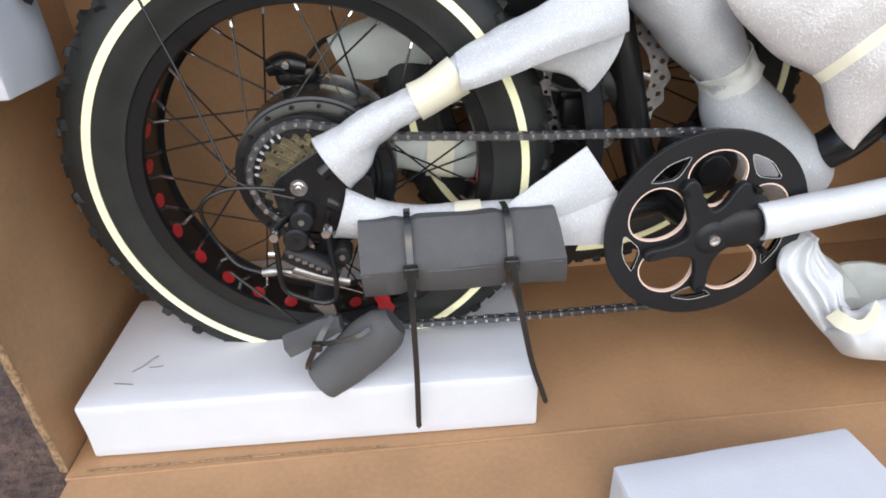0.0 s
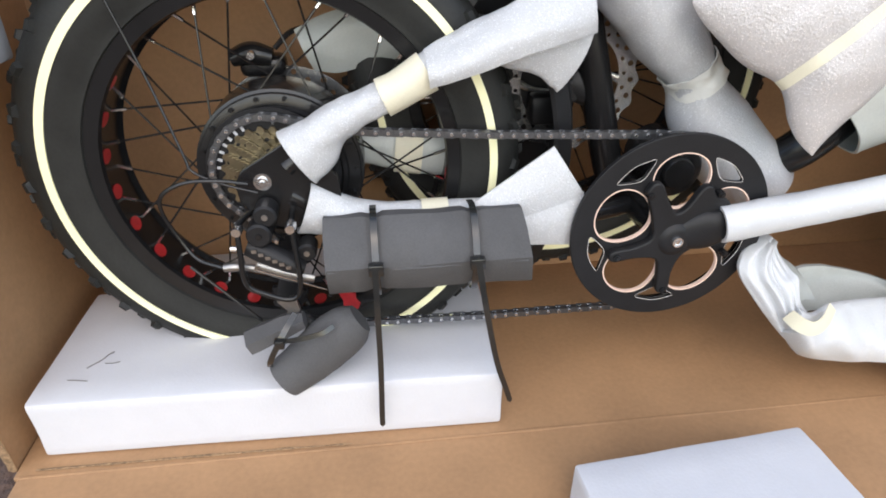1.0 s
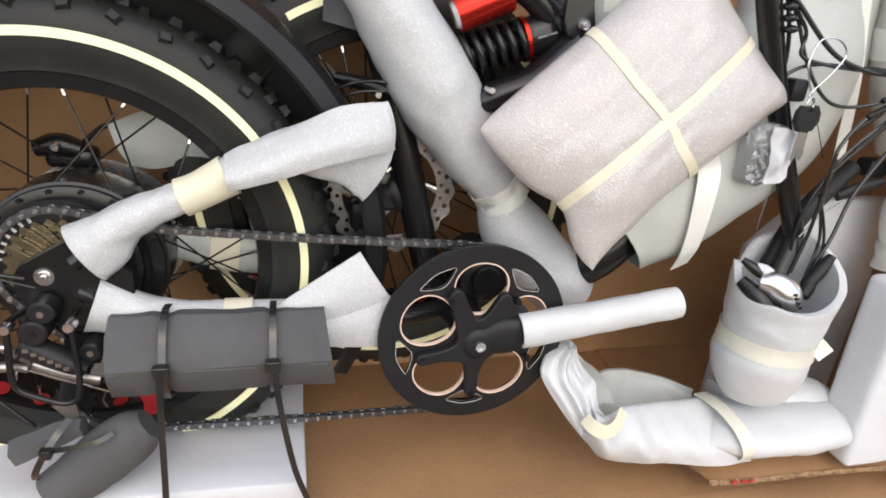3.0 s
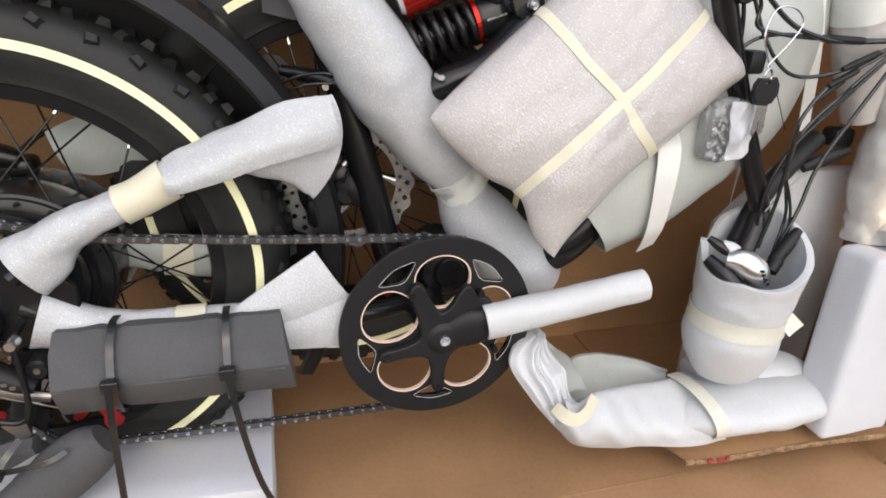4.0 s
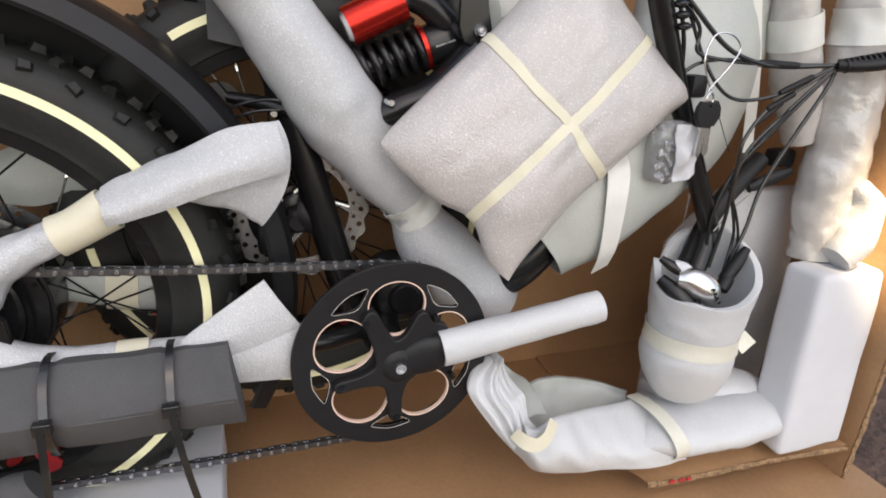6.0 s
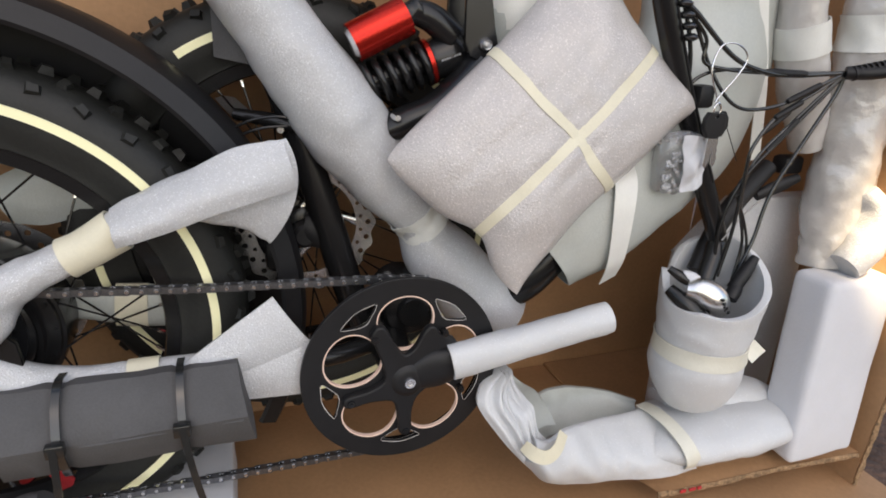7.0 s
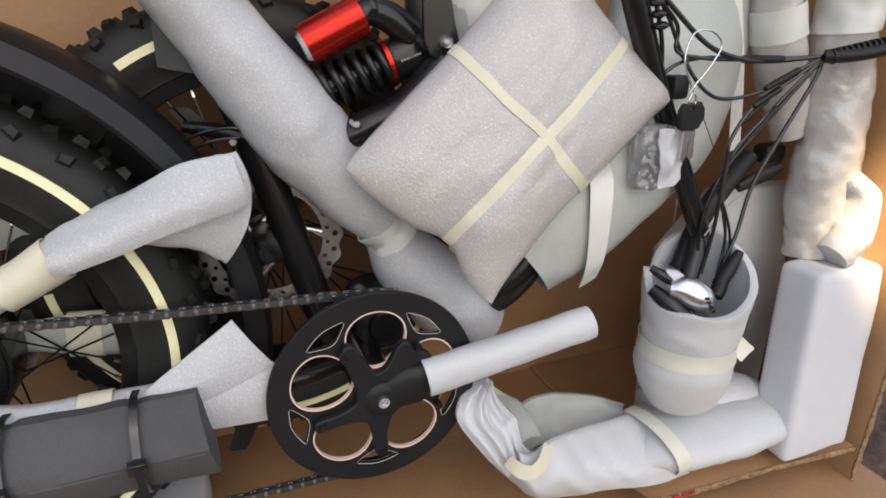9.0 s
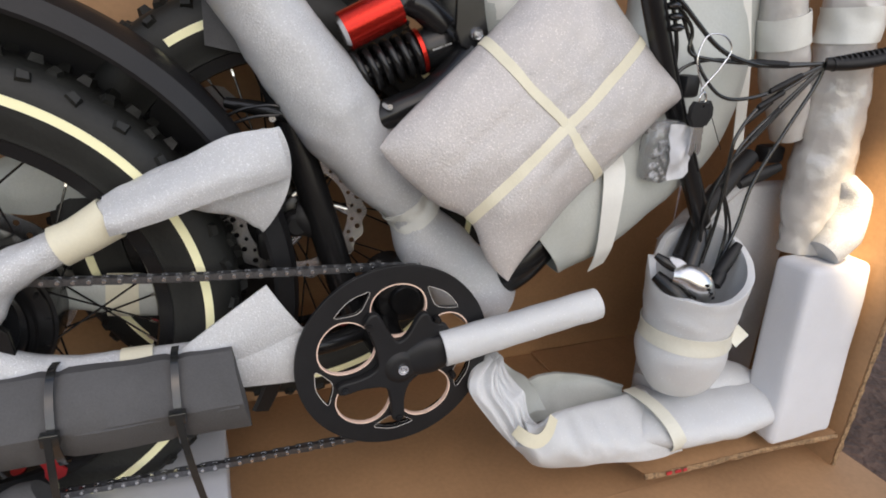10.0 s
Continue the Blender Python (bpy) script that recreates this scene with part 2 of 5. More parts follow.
def panel(name, lo, hi, label="", turn=None, rough=0.0015, seed=0):
    return piece(name, block(lo, hi, 0.0012, 1, turn, cuts=7, rough=rough, seed=seed), CARD, carton, label)


panel("bottom_panel", (-0.722, -0.163, -0.006), (0.62, 0.188, 0.0), seed=1)
panel("back_panel", (-0.728, 0.188, -0.006), (0.628, 0.195, 0.82), seed=2)
panel("side_panel", (-0.730, -0.150, -0.006), (-0.723, 0.187, 0.82), seed=3)
panel("side_panel", (0.0, 0.0, -0.006), (0.007, 0.40, 0.82), turn=Matrix.Translation((0.615, -0.212, 0)) @ Matrix.Rotation(radians(3), 4, "Y"), seed=4)
panel("front_flap", (-0.716, -0.62, -0.006), (0.66, -0.1635, 0.0), "front wall of the box folded down flat", turn=Matrix.Translation((0, -0.166, 0)) @ Matrix.Rotation(radians(1.0), 4, "X") @ Matrix.Translation((0, 0.166, 0)), seed=5)
# added out of view overhead, to keep light off the upper back panel
panel("shade_panel", (-0.730, 0.02, 0.8215), (0.628, 0.195, 0.828), "unseen panel added overhead to shade the back of the box", seed=12)

panel("inner_flap", (0.347, 0.0, 0.0008), (0.60, 0.186, 0.005), "loose bottom flap inside the box", seed=6)
crease = tube([(-0.714, -0.163, -0.0004), (-0.3, -0.164, 0.0002), (0.1, -0.163, 0.0), (0.35, -0.163, -0.0004), (0.61, -0.164, -0.0004)], [(0.0004, 0.0022)] * 5, n=14, segs=12, crease=0.0006, freq=30)
piece("fold_crease", crease, CARD, carton, "worn fold along the front of the box")

# ---- polystyrene blocks ----
cradle = thing("foam_block", (-0.44, -0.05, 0), "white polystyrene block cradling the rear tyre", "packing foam")
bm = block((-0.697, -0.15, 0.001), (-0.186, 0.07, 0.078), 0.004, 2, cuts=6, rough=0.0012, seed=7)
for v in bm.verts:
    v.co.y += 0.012 * (0 - (v.co.x + 0.186) / 0.5) * (1 if v.co.y < -0.1 else 0)
piece("block", bm, STYRO, cradle)

loose = thing("foam_block", (0, -0.3, 0.0), "loose white polystyrene slab lying on the folded flap", "packing foam")
bm = block((-0.14, -0.45, 0.001), (0.108, -0.26, 0.058), 0.0035, 2, cuts=6, rough=0.0012, seed=8)
bmesh.ops.transform(bm, matrix=Matrix.Translation((-0.14, -0.262, 0)) @ Matrix.Rotation(radians(4.3), 4, "Z") @ Matrix.Translation((0.14, 0.26, 0)), verts=bm.verts)
piece("block", bm, STYRO, loose)

corner = thing("foam_block", (-0.66, -0.1, 0.4), "white polystyrene corner block wedged above the rear wheel", "packing foam")
bm = block((-0.722, -0.10, 0.401), (-0.653, 0.0, 0.60), 0.004, 2, cuts=5, rough=0.0012, seed=9)
piece("block", bm, STYRO, corner)

pillar = thing("foam_block", (0.55, -0.15, 0.06), "tall white polystyrene post standing in the box corner", "packing foam")
bm = block((0.486, -0.208, 0.058), (0.596, -0.148, 0.296), 0.009, 3, cuts=5, rough=0.0022, seed=10)
for v in bm.verts:
    k = (v.co.z - 0.058) / 0.24
    v.co.y += 0.03 * k
    v.co.x += 0.034 * k
piece("block", bm, STYRO, pillar)

# ---- the folding bicycle ----
bike = thing("folding_bicycle", (-0.2, 0, 0.08), "black folding fat-tyre electric bicycle packed half assembled", "bicycle")
REAR, FRONT = Vector((-0.413, 0.0, 0.282)), Vector((-0.08, 0.096, 0.345))


def ring_profile(pairs):
    """Mirror a half profile of (radius, half width), listed from the inner edge outward, into a closed one."""
    return [(r, -w) for r, w in pairs] + [(r, w) for r, w in reversed(pairs) if w > 0]


def on_wheel(c, r, a, y):
    return Vector((c.x + r * math.cos(a), c.y + y, c.z + r * math.sin(a)))


def wheel(name, c, flange, seed, stripes):
    rim = piece(name, lathe(ring_profile([(0.1812, 0.026), (0.1768, 0.031), (0.1785, 0.036), (0.193, 0.038), (0.196, 0.034), (0.186, 0.030)]), c, n=96), BLACK, bike, "black alloy rim")
    part("tyre", lathe(ring_profile([(0.189, 0.033), (0.193, 0.040), (0.200, 0.0405), (0.210, 0.0445), (0.222, 0.0462), (0.235, 0.0455), (0.248, 0.041), (0.257, 0.031), (0.260, 0.016), (0.2605, 0.0)]), c, n=128), RUBBER, rim, "black rubber fat tyre")
    bm = bmesh.new()
    rnd = random.Random(seed)
    count = 38
    for i in range(count):
        for row, (w, r, hy, ha) in enumerate(((-0.0385, 0.2475, 0.0105, 0.0150), (-0.021, 0.2575, 0.0125, 0.0125), (0.0, 0.260, 0.013, 0.013), (0.021, 0.2575, 0.0125, 0.0125), (0.0385, 0.2475, 0.0105, 0.0150))):
            a = 2 * math.pi * (i + 0.5 * (row % 2) + rnd.uniform(-0.06, 0.06)) / count
            tilt = Matrix.Rotation(radians(52 * w / 0.037), 4, "Z")
            m = Matrix.Translation(on_wheel(c, r + 0.0025, a, w)) @ Matrix.Rotation(-a, 4, "Y") @ tilt @ Matrix.Rotation(radians(rnd.uniform(8, 30) * (1 if i % 2 else -1)), 4, "X")
            cube = bmesh.ops.create_cube(bm, size=1, matrix=Matrix.Diagonal((0.0105, hy, ha, 1)))["verts"]
            for v in cube:
                k = 0.62 if v.co.x > 0 else 1.12
                v.co = m @ Vector((v.co.x, v.co.y * k + rnd.uniform(-0.001, 0.001), v.co.z * k + rnd.uniform(-0.001, 0.001)))
    part("tread", bm, RUBBER, rim, "knobbly tread")["kind"] = "stuff"
    for a0, a1 in stripes:
        part("reflective_stripe", lathe([(0.2227, -0.0460), (0.2227, -0.0476), (0.2311, -0.0474), (0.2311, -0.0454)], c, n=128, a0=a0, a1=a1), STRIPE, rim, "pale yellow reflective stripe")
    for i in range(28):
        a = 2 * math.pi * (i + 0.5) / 28
        # red rim tape showing through the rim's holes
        m = Matrix.Translation(on_wheel(c, 0.1806, a, -0.015)) @ Matrix.Rotation(-a, 4, "Y")
        bm = bmesh.new()
        bmesh.ops.create_cone(bm, cap_ends=True, segments=14, radius1=0.0098, radius2=0.0092, depth=0.002, matrix=m @ Matrix.Rotation(radians(90), 4, "Y") @ Matrix.Diagonal((0.8, 1.1, 1, 1)))
        part("rim_hole", bm, RED, rim, "red tape in a rim hole")
    for i in range(36):
        a = 2 * math.pi * i / 36
        s = -1 if i % 2 else 1
        lean = radians(38 if (i // 2) % 2 else -38)
        p0, p1 = on_wheel(c, flange, a + lean, s * 0.028), on_wheel(c, 0.1808, a, s * 0.008)
        part("spoke", tube([p0, p1], 0.0011, n=1, segs=6), BLACK, rim)
        d = (p0 - p1).normalized()
        part("nipple", tube([p1 - d * 0.001, p1 + d * 0.014], 0.0021, n=1, segs=6), CHROME, rim, "silver spoke nipple")
    return rim


rear = wheel("rear_wheel", REAR, 0.075, 3, [(0, 360)])
front = wheel("front_wheel", FRONT, 0.026, 4, [(-172, 47), (106, 122.7)])
hub = piece("hub_motor", lathe([(0.0, -0.040), (0.050, -0.040), (0.062, -0.038), (0.064, -0.0365), (0.066, -0.0385), (0.070, -0.0385), (0.072, -0.034), (0.076, -0.034), (0.0835, -0.032), (0.0845, -0.028), (0.0875, -0.027), (0.088, -0.022), (0.088, 0.022), (0.085, 0.030), (0.060, 0.040), (0.0, 0.044)], REAR, n=64, closed=False), BLACK, bike, "black hub motor")
for i in range(18):
    a = 2 * math.pi * i / 18
    bm = lathe([(0.0, -0.0375), (0.0022, -0.0375), (0.0022, -0.033)], on_wheel(REAR, 0.0805, a, 0), n=8, closed=False)
    part("hub_bolt", bm, BLACK, hub)
piece("front_hub", lathe([(0.0, -0.05), (0.012, -0.05), (0.013, -0.036), (0.028, -0.034), (0.029, -0.027), (0.017, -0.022), (0.017, 0.022), (0.029, 0.027), (0.028, 0.034), (0.012, 0.05), (0.0, 0.05)], FRONT, n=32, closed=False), BLACK, bike, "black front hub")

# ---- chainring and crank ----
RING = Vector((0.0005, -0.0975, 0.2185))
RP = Matrix.Translation(RING) @ UPRIGHT


def polar(r, deg, turn=0):
    return (r * math.cos(radians(deg)), r * math.sin(radians(deg)))


def clover(mid, inset=0.0):
    """One large opening of the chainring, pear-shaped, wide at the rim."""
    pts = []
    for k in range(40):
        t = 2 * math.pi * k / 40
        x, y = math.cos(t), math.sin(t)
        r = 0.0580 + (0.0322 - inset) * x
        wide = (0.0318 - inset) * (1.0 + 0.12 * x)
        a = radians(mid)
        pts.append((r * math.cos(a) - wide * y * math.sin(a), r * math.sin(a) + wide * y * math.cos(a)))
    return pts


def wedge(mid, inset=0.0):
    """One small opening between two large ones, a rounded trapezium."""
    raw = [polar(0.0905 - inset, mid - 13.2), polar(0.0925 - inset, mid), polar(0.0905 - inset, mid + 13.2), polar(0.0868, mid + 14.4 - inset * 600), polar(0.0752 + inset, mid + 4.5), polar(0.0738 + inset, mid), polar(0.0752 + inset, mid - 4.5), polar(0.0868, mid - 14.4 + inset * 600)]
    return [tuple(p) for p in smooth_path(raw + raw[:1], 4)[:-1]]


BIG, SMALL = [88 + 72 * i for i in range(5)], [52 + 72 * i for i in range(5)]
chainring = piece("chainring", plate([circle(0, 0, 0.1095, 96)] + [clover(a) for a in BIG] + [wedge(a) for a in SMALL], 0.0035, RP, 0.0008), BLACK_MATT, bike, "matt black chainring guard with clover openings")
for a in BIG:
    part("opening_trim", plate([clover(a, -0.0018), clover(a, 0.0014)], 0.0050, RP), ROSE, chainring, "rose-gold machined edge")
for a in SMALL:
    part("opening_trim", plate([wedge(a, -0.0004), wedge(a, 0.0006)], 0.0050, RP), PALE_EDGE, chainring, "bright machined edge")
teeth = []
for i in range(104):
    teeth.append(polar(0.1055 if i % 2 else 0.1015, 360 * i / 104))
part("toothed_ring", plate([teeth, circle(0, 0, 0.096, 64)], 0.003, Matrix.Translation(RING + Vector((0, 0.012, 0))) @ UPRIGHT), BLACK, chainring)
CRANK = Vector((0.004, -0.106, 0.212))
crank = piece("crank", lathe([(0.0, -0.0078), (0.010, -0.0078), (0.016, -0.0066), (0.021, -0.002), (0.0225, 0.008), (0.0, 0.010)], CRANK, n=32, closed=False), BLACK_MATT, bike, "black five-arm crank")
raw = [(-0.039, 0.0585), (-0.034, 0.0655), (-0.0265, 0.0640), (-0.0165, 0.0445), (-0.0050, 0.0300), (0.0080, 0.0365), (0.0205, 0.0575), (0.0285, 0.0590), (0.0350, 0.0480), (0.0500, 0.0420), (0.0570, 0.0250), (0.0560, 0.0060), (0.0260, -0.0085), (0.0085, -0.0215), (0.0020, -0.0430), (0.0025, -0.0640), (-0.0025, -0.0690), (-0.0080, -0.0640), (-0.0100, -0.0420), (-0.0165, -0.0225), (-0.0420, -0.0190), (-0.0640, -0.0225), (-0.0695, -0.0175), (-0.0650, -0.0125), (-0.0420, -0.0085), (-0.0245, 0.0020), (-0.0260, 0.0220), (-0.0330, 0.0430)]
outline = [tuple(p) for p in smooth_path(raw + raw[:1], 3)[:-1]]
part("spider", plate([outline], 0.0050, Matrix.Translation(CRANK + Vector((0, 0.001, 0))) @ UPRIGHT, 0.0022), BLACK_MATT, crank, "satin black spider")
for a in SMALL:
    d = Vector((math.cos(radians(a)), 0, math.sin(radians(a))))
    part("chainring_bolt", lathe([(0.0, -0.007), (0.0018, -0.007), (0.0022, -0.0055), (0.0036, -0.0055), (0.0042, -0.003), (0.0042, 0.003)], CRANK + d * 0.0655, n=12, closed=False), BLACK, crank)
ARM = Vector((0.205, -0.02, 0.062)).normalized()
part("crank_arm", tube([CRANK + ARM * 0.004, CRANK + ARM * 0.03, CRANK + ARM * 0.052, CRANK + ARM * 0.10], [(0.016, 0.006), (0.0225, 0.0085), (0.0195, 0.0095), (0.010, 0.006)], n=4, segs=20), BLACK_MATT, crank)
part("crank_bolt", lathe([(0.0, -0.0140), (0.0022, -0.0140), (0.0026, -0.0125), (0.0038, -0.0125), (0.0044, -0.0148), (0.0058, -0.0148), (0.0064, -0.0115)], CRANK + Vector((0, 0.0042, 0)), n=20, closed=False), CHROME, crank, "bright crank bolt")
armwrap = thing("foam_sleeve", (0.15, -0.12, 0.24), "white foam tube slipped over the crank arm", "packing foam")
A0, A1 = Vector((0.050, -0.113, 0.229)), Vector((0.238, -0.1251, 0.2653))
piece("sleeve", tube([A0, A0.lerp(A1, 0.33), A0.lerp(A1, 0.7), A1], [(0.021, 0.017), (0.0195, 0.018), (0.019, 0.018), (0.0185, 0.018)], n=6, segs=24, crease=0.0012, freq=40, wall=0.004), THICK_FOAM, armwrap)

# ---- rear fender ----
# far skirt's extra depth is added to darken the gap over the tyre
piece("rear_fender", lathe([(0.298, -0.044), (0.315, -0.036), (0.322, -0.018), (0.3225, 0.030), (0.317, 0.052), (0.298, 0.058), (0.243, 0.062), (0.241, 0.060), (0.294, 0.056), (0.313, 0.050), (0.319, 0.029), (0.3185, -0.017), (0.311, -0.034), (0.294, -0.042)], REAR, n=70, a0=-28, a1=140), BLACK_MATT, bike, "dull black mudguard")

# ---- wrapped frame tubes ----
def sheet(a, b, thick=0.002, n=6, m=10, bulge=0.0, crease=0.002, freq=22, seed=0, pleat=0.0, ridge=0.0):
    """A soft sheet between two edges a and b (lists of points), bowed towards the camera side by bulge, with thickness."""
    bm = bmesh.new()
    pa, pb = smooth_path(a, n), smooth_path(b, n)
    k = min(len(pa), len(pb))
    pa, pb = [pa[round(i * (len(pa) - 1) / (k - 1))] for i in range(k)], [pb[round(i * (len(pb) - 1) / (k - 1))] for i in range(k)]
    rows = []
    for s in (0, 1):
        row = []
        for i in range(k):
            line = []
            for j in range(m + 1):
                t = j / m
                p = Vector(pa[i]).lerp(Vector(pb[i]), t)
                p.y -= bulge * math.sin(math.pi * t) + crease * (noise.noise(p * freq + Vector((seed, 0, 0))) + 0.5 * noise.noise(p * freq * 2.3))
                if pleat:
                    p.y -= pleat * math.sin(math.pi * t) ** 0.5 * math.sin(150 * p.x + 30 * p.z + 5 * noise.noise(p * 9))
                if ridge:
                    p.y -= ridge * math.sin(math.pi * t) * math.sin(17 * t + 4 * noise.noise(p * 16))
                p.y += s * thick
                line.append(bm.verts.new(p))
            row.append(line)
        rows.append(row)
    for s in (0, 1):
        for i in range(k - 1):
            for j in range(m):
                f = (rows[s][i][j], rows[s][i + 1][j], rows[s][i + 1][j + 1], rows[s][i][j + 1])
                bm.faces.new(f if s else f[::-1])
    rim = [(0, j) for j in range(m)] + [(i, m) for i in range(k - 1)] + [(k - 1, j) for j in range(m, 0, -1)] + [(i, 0) for i in range(k - 1, 0, -1)]
    for p, q in zip(rim, rim[1:] + rim[:1]):
        bm.faces.new((rows[0][p[0]][p[1]], rows[0][q[0]][q[1]], rows[1][q[0]][q[1]], rows[1][p[0]][p[1]]))
    return bm


seat_wrap = thing("foam_wrap", (0.0, 0, 0.4), "white foam sheet wrapped round the seat tube and taped", "packing foam")
piece("sheet", tube([(-0.205, 0.0, 0.715), (-0.124, 0, 0.590), (-0.095, 0, 0.548), (-0.053, 0, 0.488), (-0.025, 0, 0.450), (0.016, 0, 0.396), (0.043, 0.0, 0.362), (0.069, 0, 0.317), (0.110, -0.008, 0.268), (0.157, -0.016, 0.224)], [(0.034, 0.04), (0.038, 0.04), (0.0415, 0.042), (0.0470, 0.044), (0.0465, 0.043), (0.037, 0.04), (0.029, 0.036), (0.041, 0.040), (0.046, 0.043), (0.040, 0.042)], n=8, segs=40, crease=0.0035, freq=16, wall=0.003), WRAP, seat_wrap)
# flap lies in shade behind the wrap; the dark grey colour paints that shade
piece("loose_flap", sheet([(-0.166, 0.035, 0.66), (-0.165, 0.035, 0.59), (-0.166, 0.035, 0.536)], [(-0.10, 0.02, 0.66), (-0.10, 0.02, 0.59), (-0.118, 0.02, 0.527)], bulge=0.006, crease=0.003), GREYFOAM, seat_wrap, "flap under the sheet, its shade put in as dark grey")
piece("tape", tube([(0.036, -0.001, 0.3725), (0.044, -0.001, 0.362), (0.054, -0.001, 0.349)], [(0.0330, 0.0392), (0.0305, 0.0375), (0.0322, 0.0383)], n=6, segs=40, crease=0.0028, freq=70, wall=0.0015), PALE_TAPE, seat_wrap, "creased band of pale tape")
piece("seat_tube", tube([(-0.21, 0, 0.74), (0.04, 0, 0.365), (0.125, -0.008, 0.265)], 0.019, segs=16), BLACK, bike)
piece("pivot_housing", lathe([(0.0, -0.052), (0.017, -0.052), (0.019, -0.049), (0.019, -0.044), (0.030, -0.042), (0.033, -0.038), (0.033, 0.03), (0.0, 0.03)], (0.026, 0, 0.262), n=32, closed=False), BLACK, bike, "black pivot housing")
piece("bottom_bracket", lathe([(0.0, -0.085), (0.022, -0.085), (0.024, -0.04), (0.024, 0.045), (0.0, 0.045)], (0.0, 0, 0.219), n=24, closed=False), BLACK, bike)

main_beam = thing("foam_wrap", (0.3, -0.02, 0.4), "grey-white foam sheet wrapped round the folding main beam", "packing foam")
piece("sheet", tube([(0.186, -0.047, 0.324), (0.245, -0.05, 0.370), (0.325, -0.045, 0.440), (0.378, -0.038, 0.520), (0.392, -0.03, 0.61), (0.385, -0.03, 0.72)], [(0.056, 0.052), (0.070, 0.06), (0.088, 0.06), (0.098, 0.055), (0.092, 0.05), (0.09, 0.05)], n=8, segs=32, crease=0.005, freq=13, wall=0.003, seed=2), WRAP_INNER, main_beam)
piece("tape", ribbon([(0.252, -0.090, 0.438), (0.249, -0.1085, 0.417), (0.2465, -0.1150, 0.375), (0.2495, -0.1085, 0.328), (0.2550, -0.0900, 0.296)], [(-0.3, -0.8, 0.5), (-0.2, -1, 0.3), (0, -1, 0), (0.2, -1, -0.3), (0.3, -0.8, -0.5)], 0.026, 0.001, n=8), PALE_TAPE, main_beam, "band of pale tape")
second = thing("foam_wrap", (0.16, 0.02, 0.55), "grey-white foam sheet round the upper frame behind the parcel", "packing foam")
piece("sheet", tube([(0.175, 0.012, 0.50), (0.160, 0.012, 0.56), (0.160, 0.012, 0.62), (0.17, 0.012, 0.72)], [(0.042, 0.035), (0.045, 0.04), (0.045, 0.04), (0.045, 0.04)], n=8, segs=28, crease=0.004, freq=16, wall=0.003, seed=6), WRAP_INNER, second)
piece("tape", tube([(0.163, 0.012, 0.575), (0.160, 0.012, 0.605)], [(0.0475, 0.0425), (0.0475, 0.0425)], n=4, segs=28, crease=0.003, freq=16, wall=0.0012, seed=6), PALE_TAPE, second, "band of pale tape")
piece("main_beam", tube([(0.11, 0.004, 0.226), (0.160, -0.024, 0.262), (0.20, -0.042, 0.312), (0.30, -0.045, 0.45), (0.40, -0.03, 0.74)], [0.021, 0.022, 0.024, 0.026, 0.026], segs=18), BLACK, bike, "gloss black frame beam")

upper = thing("foam_wrap", (-0.25, -0.07, 0.38), "white foam sheet wrapped round the seat stay and taped", "packing foam")
bm = tube([(-0.388, -0.084, 0.317), (-0.373, -0.082, 0.3265), (-0.350, -0.078, 0.346), (-0.318, -0.074, 0.363), (-0.285, -0.072, 0.376), (-0.250, -0.07, 0.397), (-0.205, -0.070, 0.416), (-0.168, -0.068, 0.421), (-0.132, -0.065, 0.420), (-0.100, -0.062, 0.4175)], [(0.031, 0.020), (0.028, 0.021), (0.0205, 0.02), (0.0165, 0.018), (0.0160, 0.018), (0.0180, 0.017), (0.0215, 0.016), (0.0330, 0.015), (0.0440, 0.012), (0.0520, 0.008)], n=8, segs=44, crease=0.0030, freq=30, wall=0.0022)
for v in bm.verts:
    # the open end is cut to a blunt point
    if v.co.x > -0.16:
        v.co.x -= (v.co.x + 0.16) / 0.06 * 0.016 * ((v.co.z - 0.428) / 0.05) ** 2
piece("sheet", bm, WRAP, upper)
front_layer = sheet([(-0.262, -0.077, 0.4125), (-0.246, -0.078, 0.4220), (-0.222, -0.078, 0.4300), (-0.186, -0.078, 0.4485), (-0.152, -0.076, 0.4640), (-0.111, -0.072, 0.4690)], [(-0.258, -0.092, 0.3815), (-0.235, -0.095, 0.3880), (-0.205, -0.097, 0.3970), (-0.172, -0.099, 0.4090), (-0.140, -0.095, 0.4170), (-0.100, -0.080, 0.4240)], thick=0.0025, n=8, m=18, bulge=0.010, crease=0.0026, freq=26, seed=17)
piece("front_layer", front_layer, WRAP, upper, "overlapping front layer of the sheet")
piece("tape", tube([(-0.302, -0.073, 0.369), (-0.285, -0.072, 0.3765), (-0.258, -0.0705, 0.392)], [(0.0188, 0.0198), (0.0182, 0.0196), (0.0200, 0.0198)], n=4, segs=32, wall=0.0015), TAPE, upper, "band of masking tape")
piece("seat_stay", tube([(-0.40, -0.078, 0.305), (-0.36, -0.07, 0.335), (-0.24, -0.066, 0.396), (-0.17, -0.06, 0.425), (-0.135, -0.05, 0.43)], 0.010, segs=12), BLACK, bike)
lower = thing("foam_wrap", (-0.25, -0.07, 0.24), "white foam sheet wrapped round the chain stay", "packing foam")
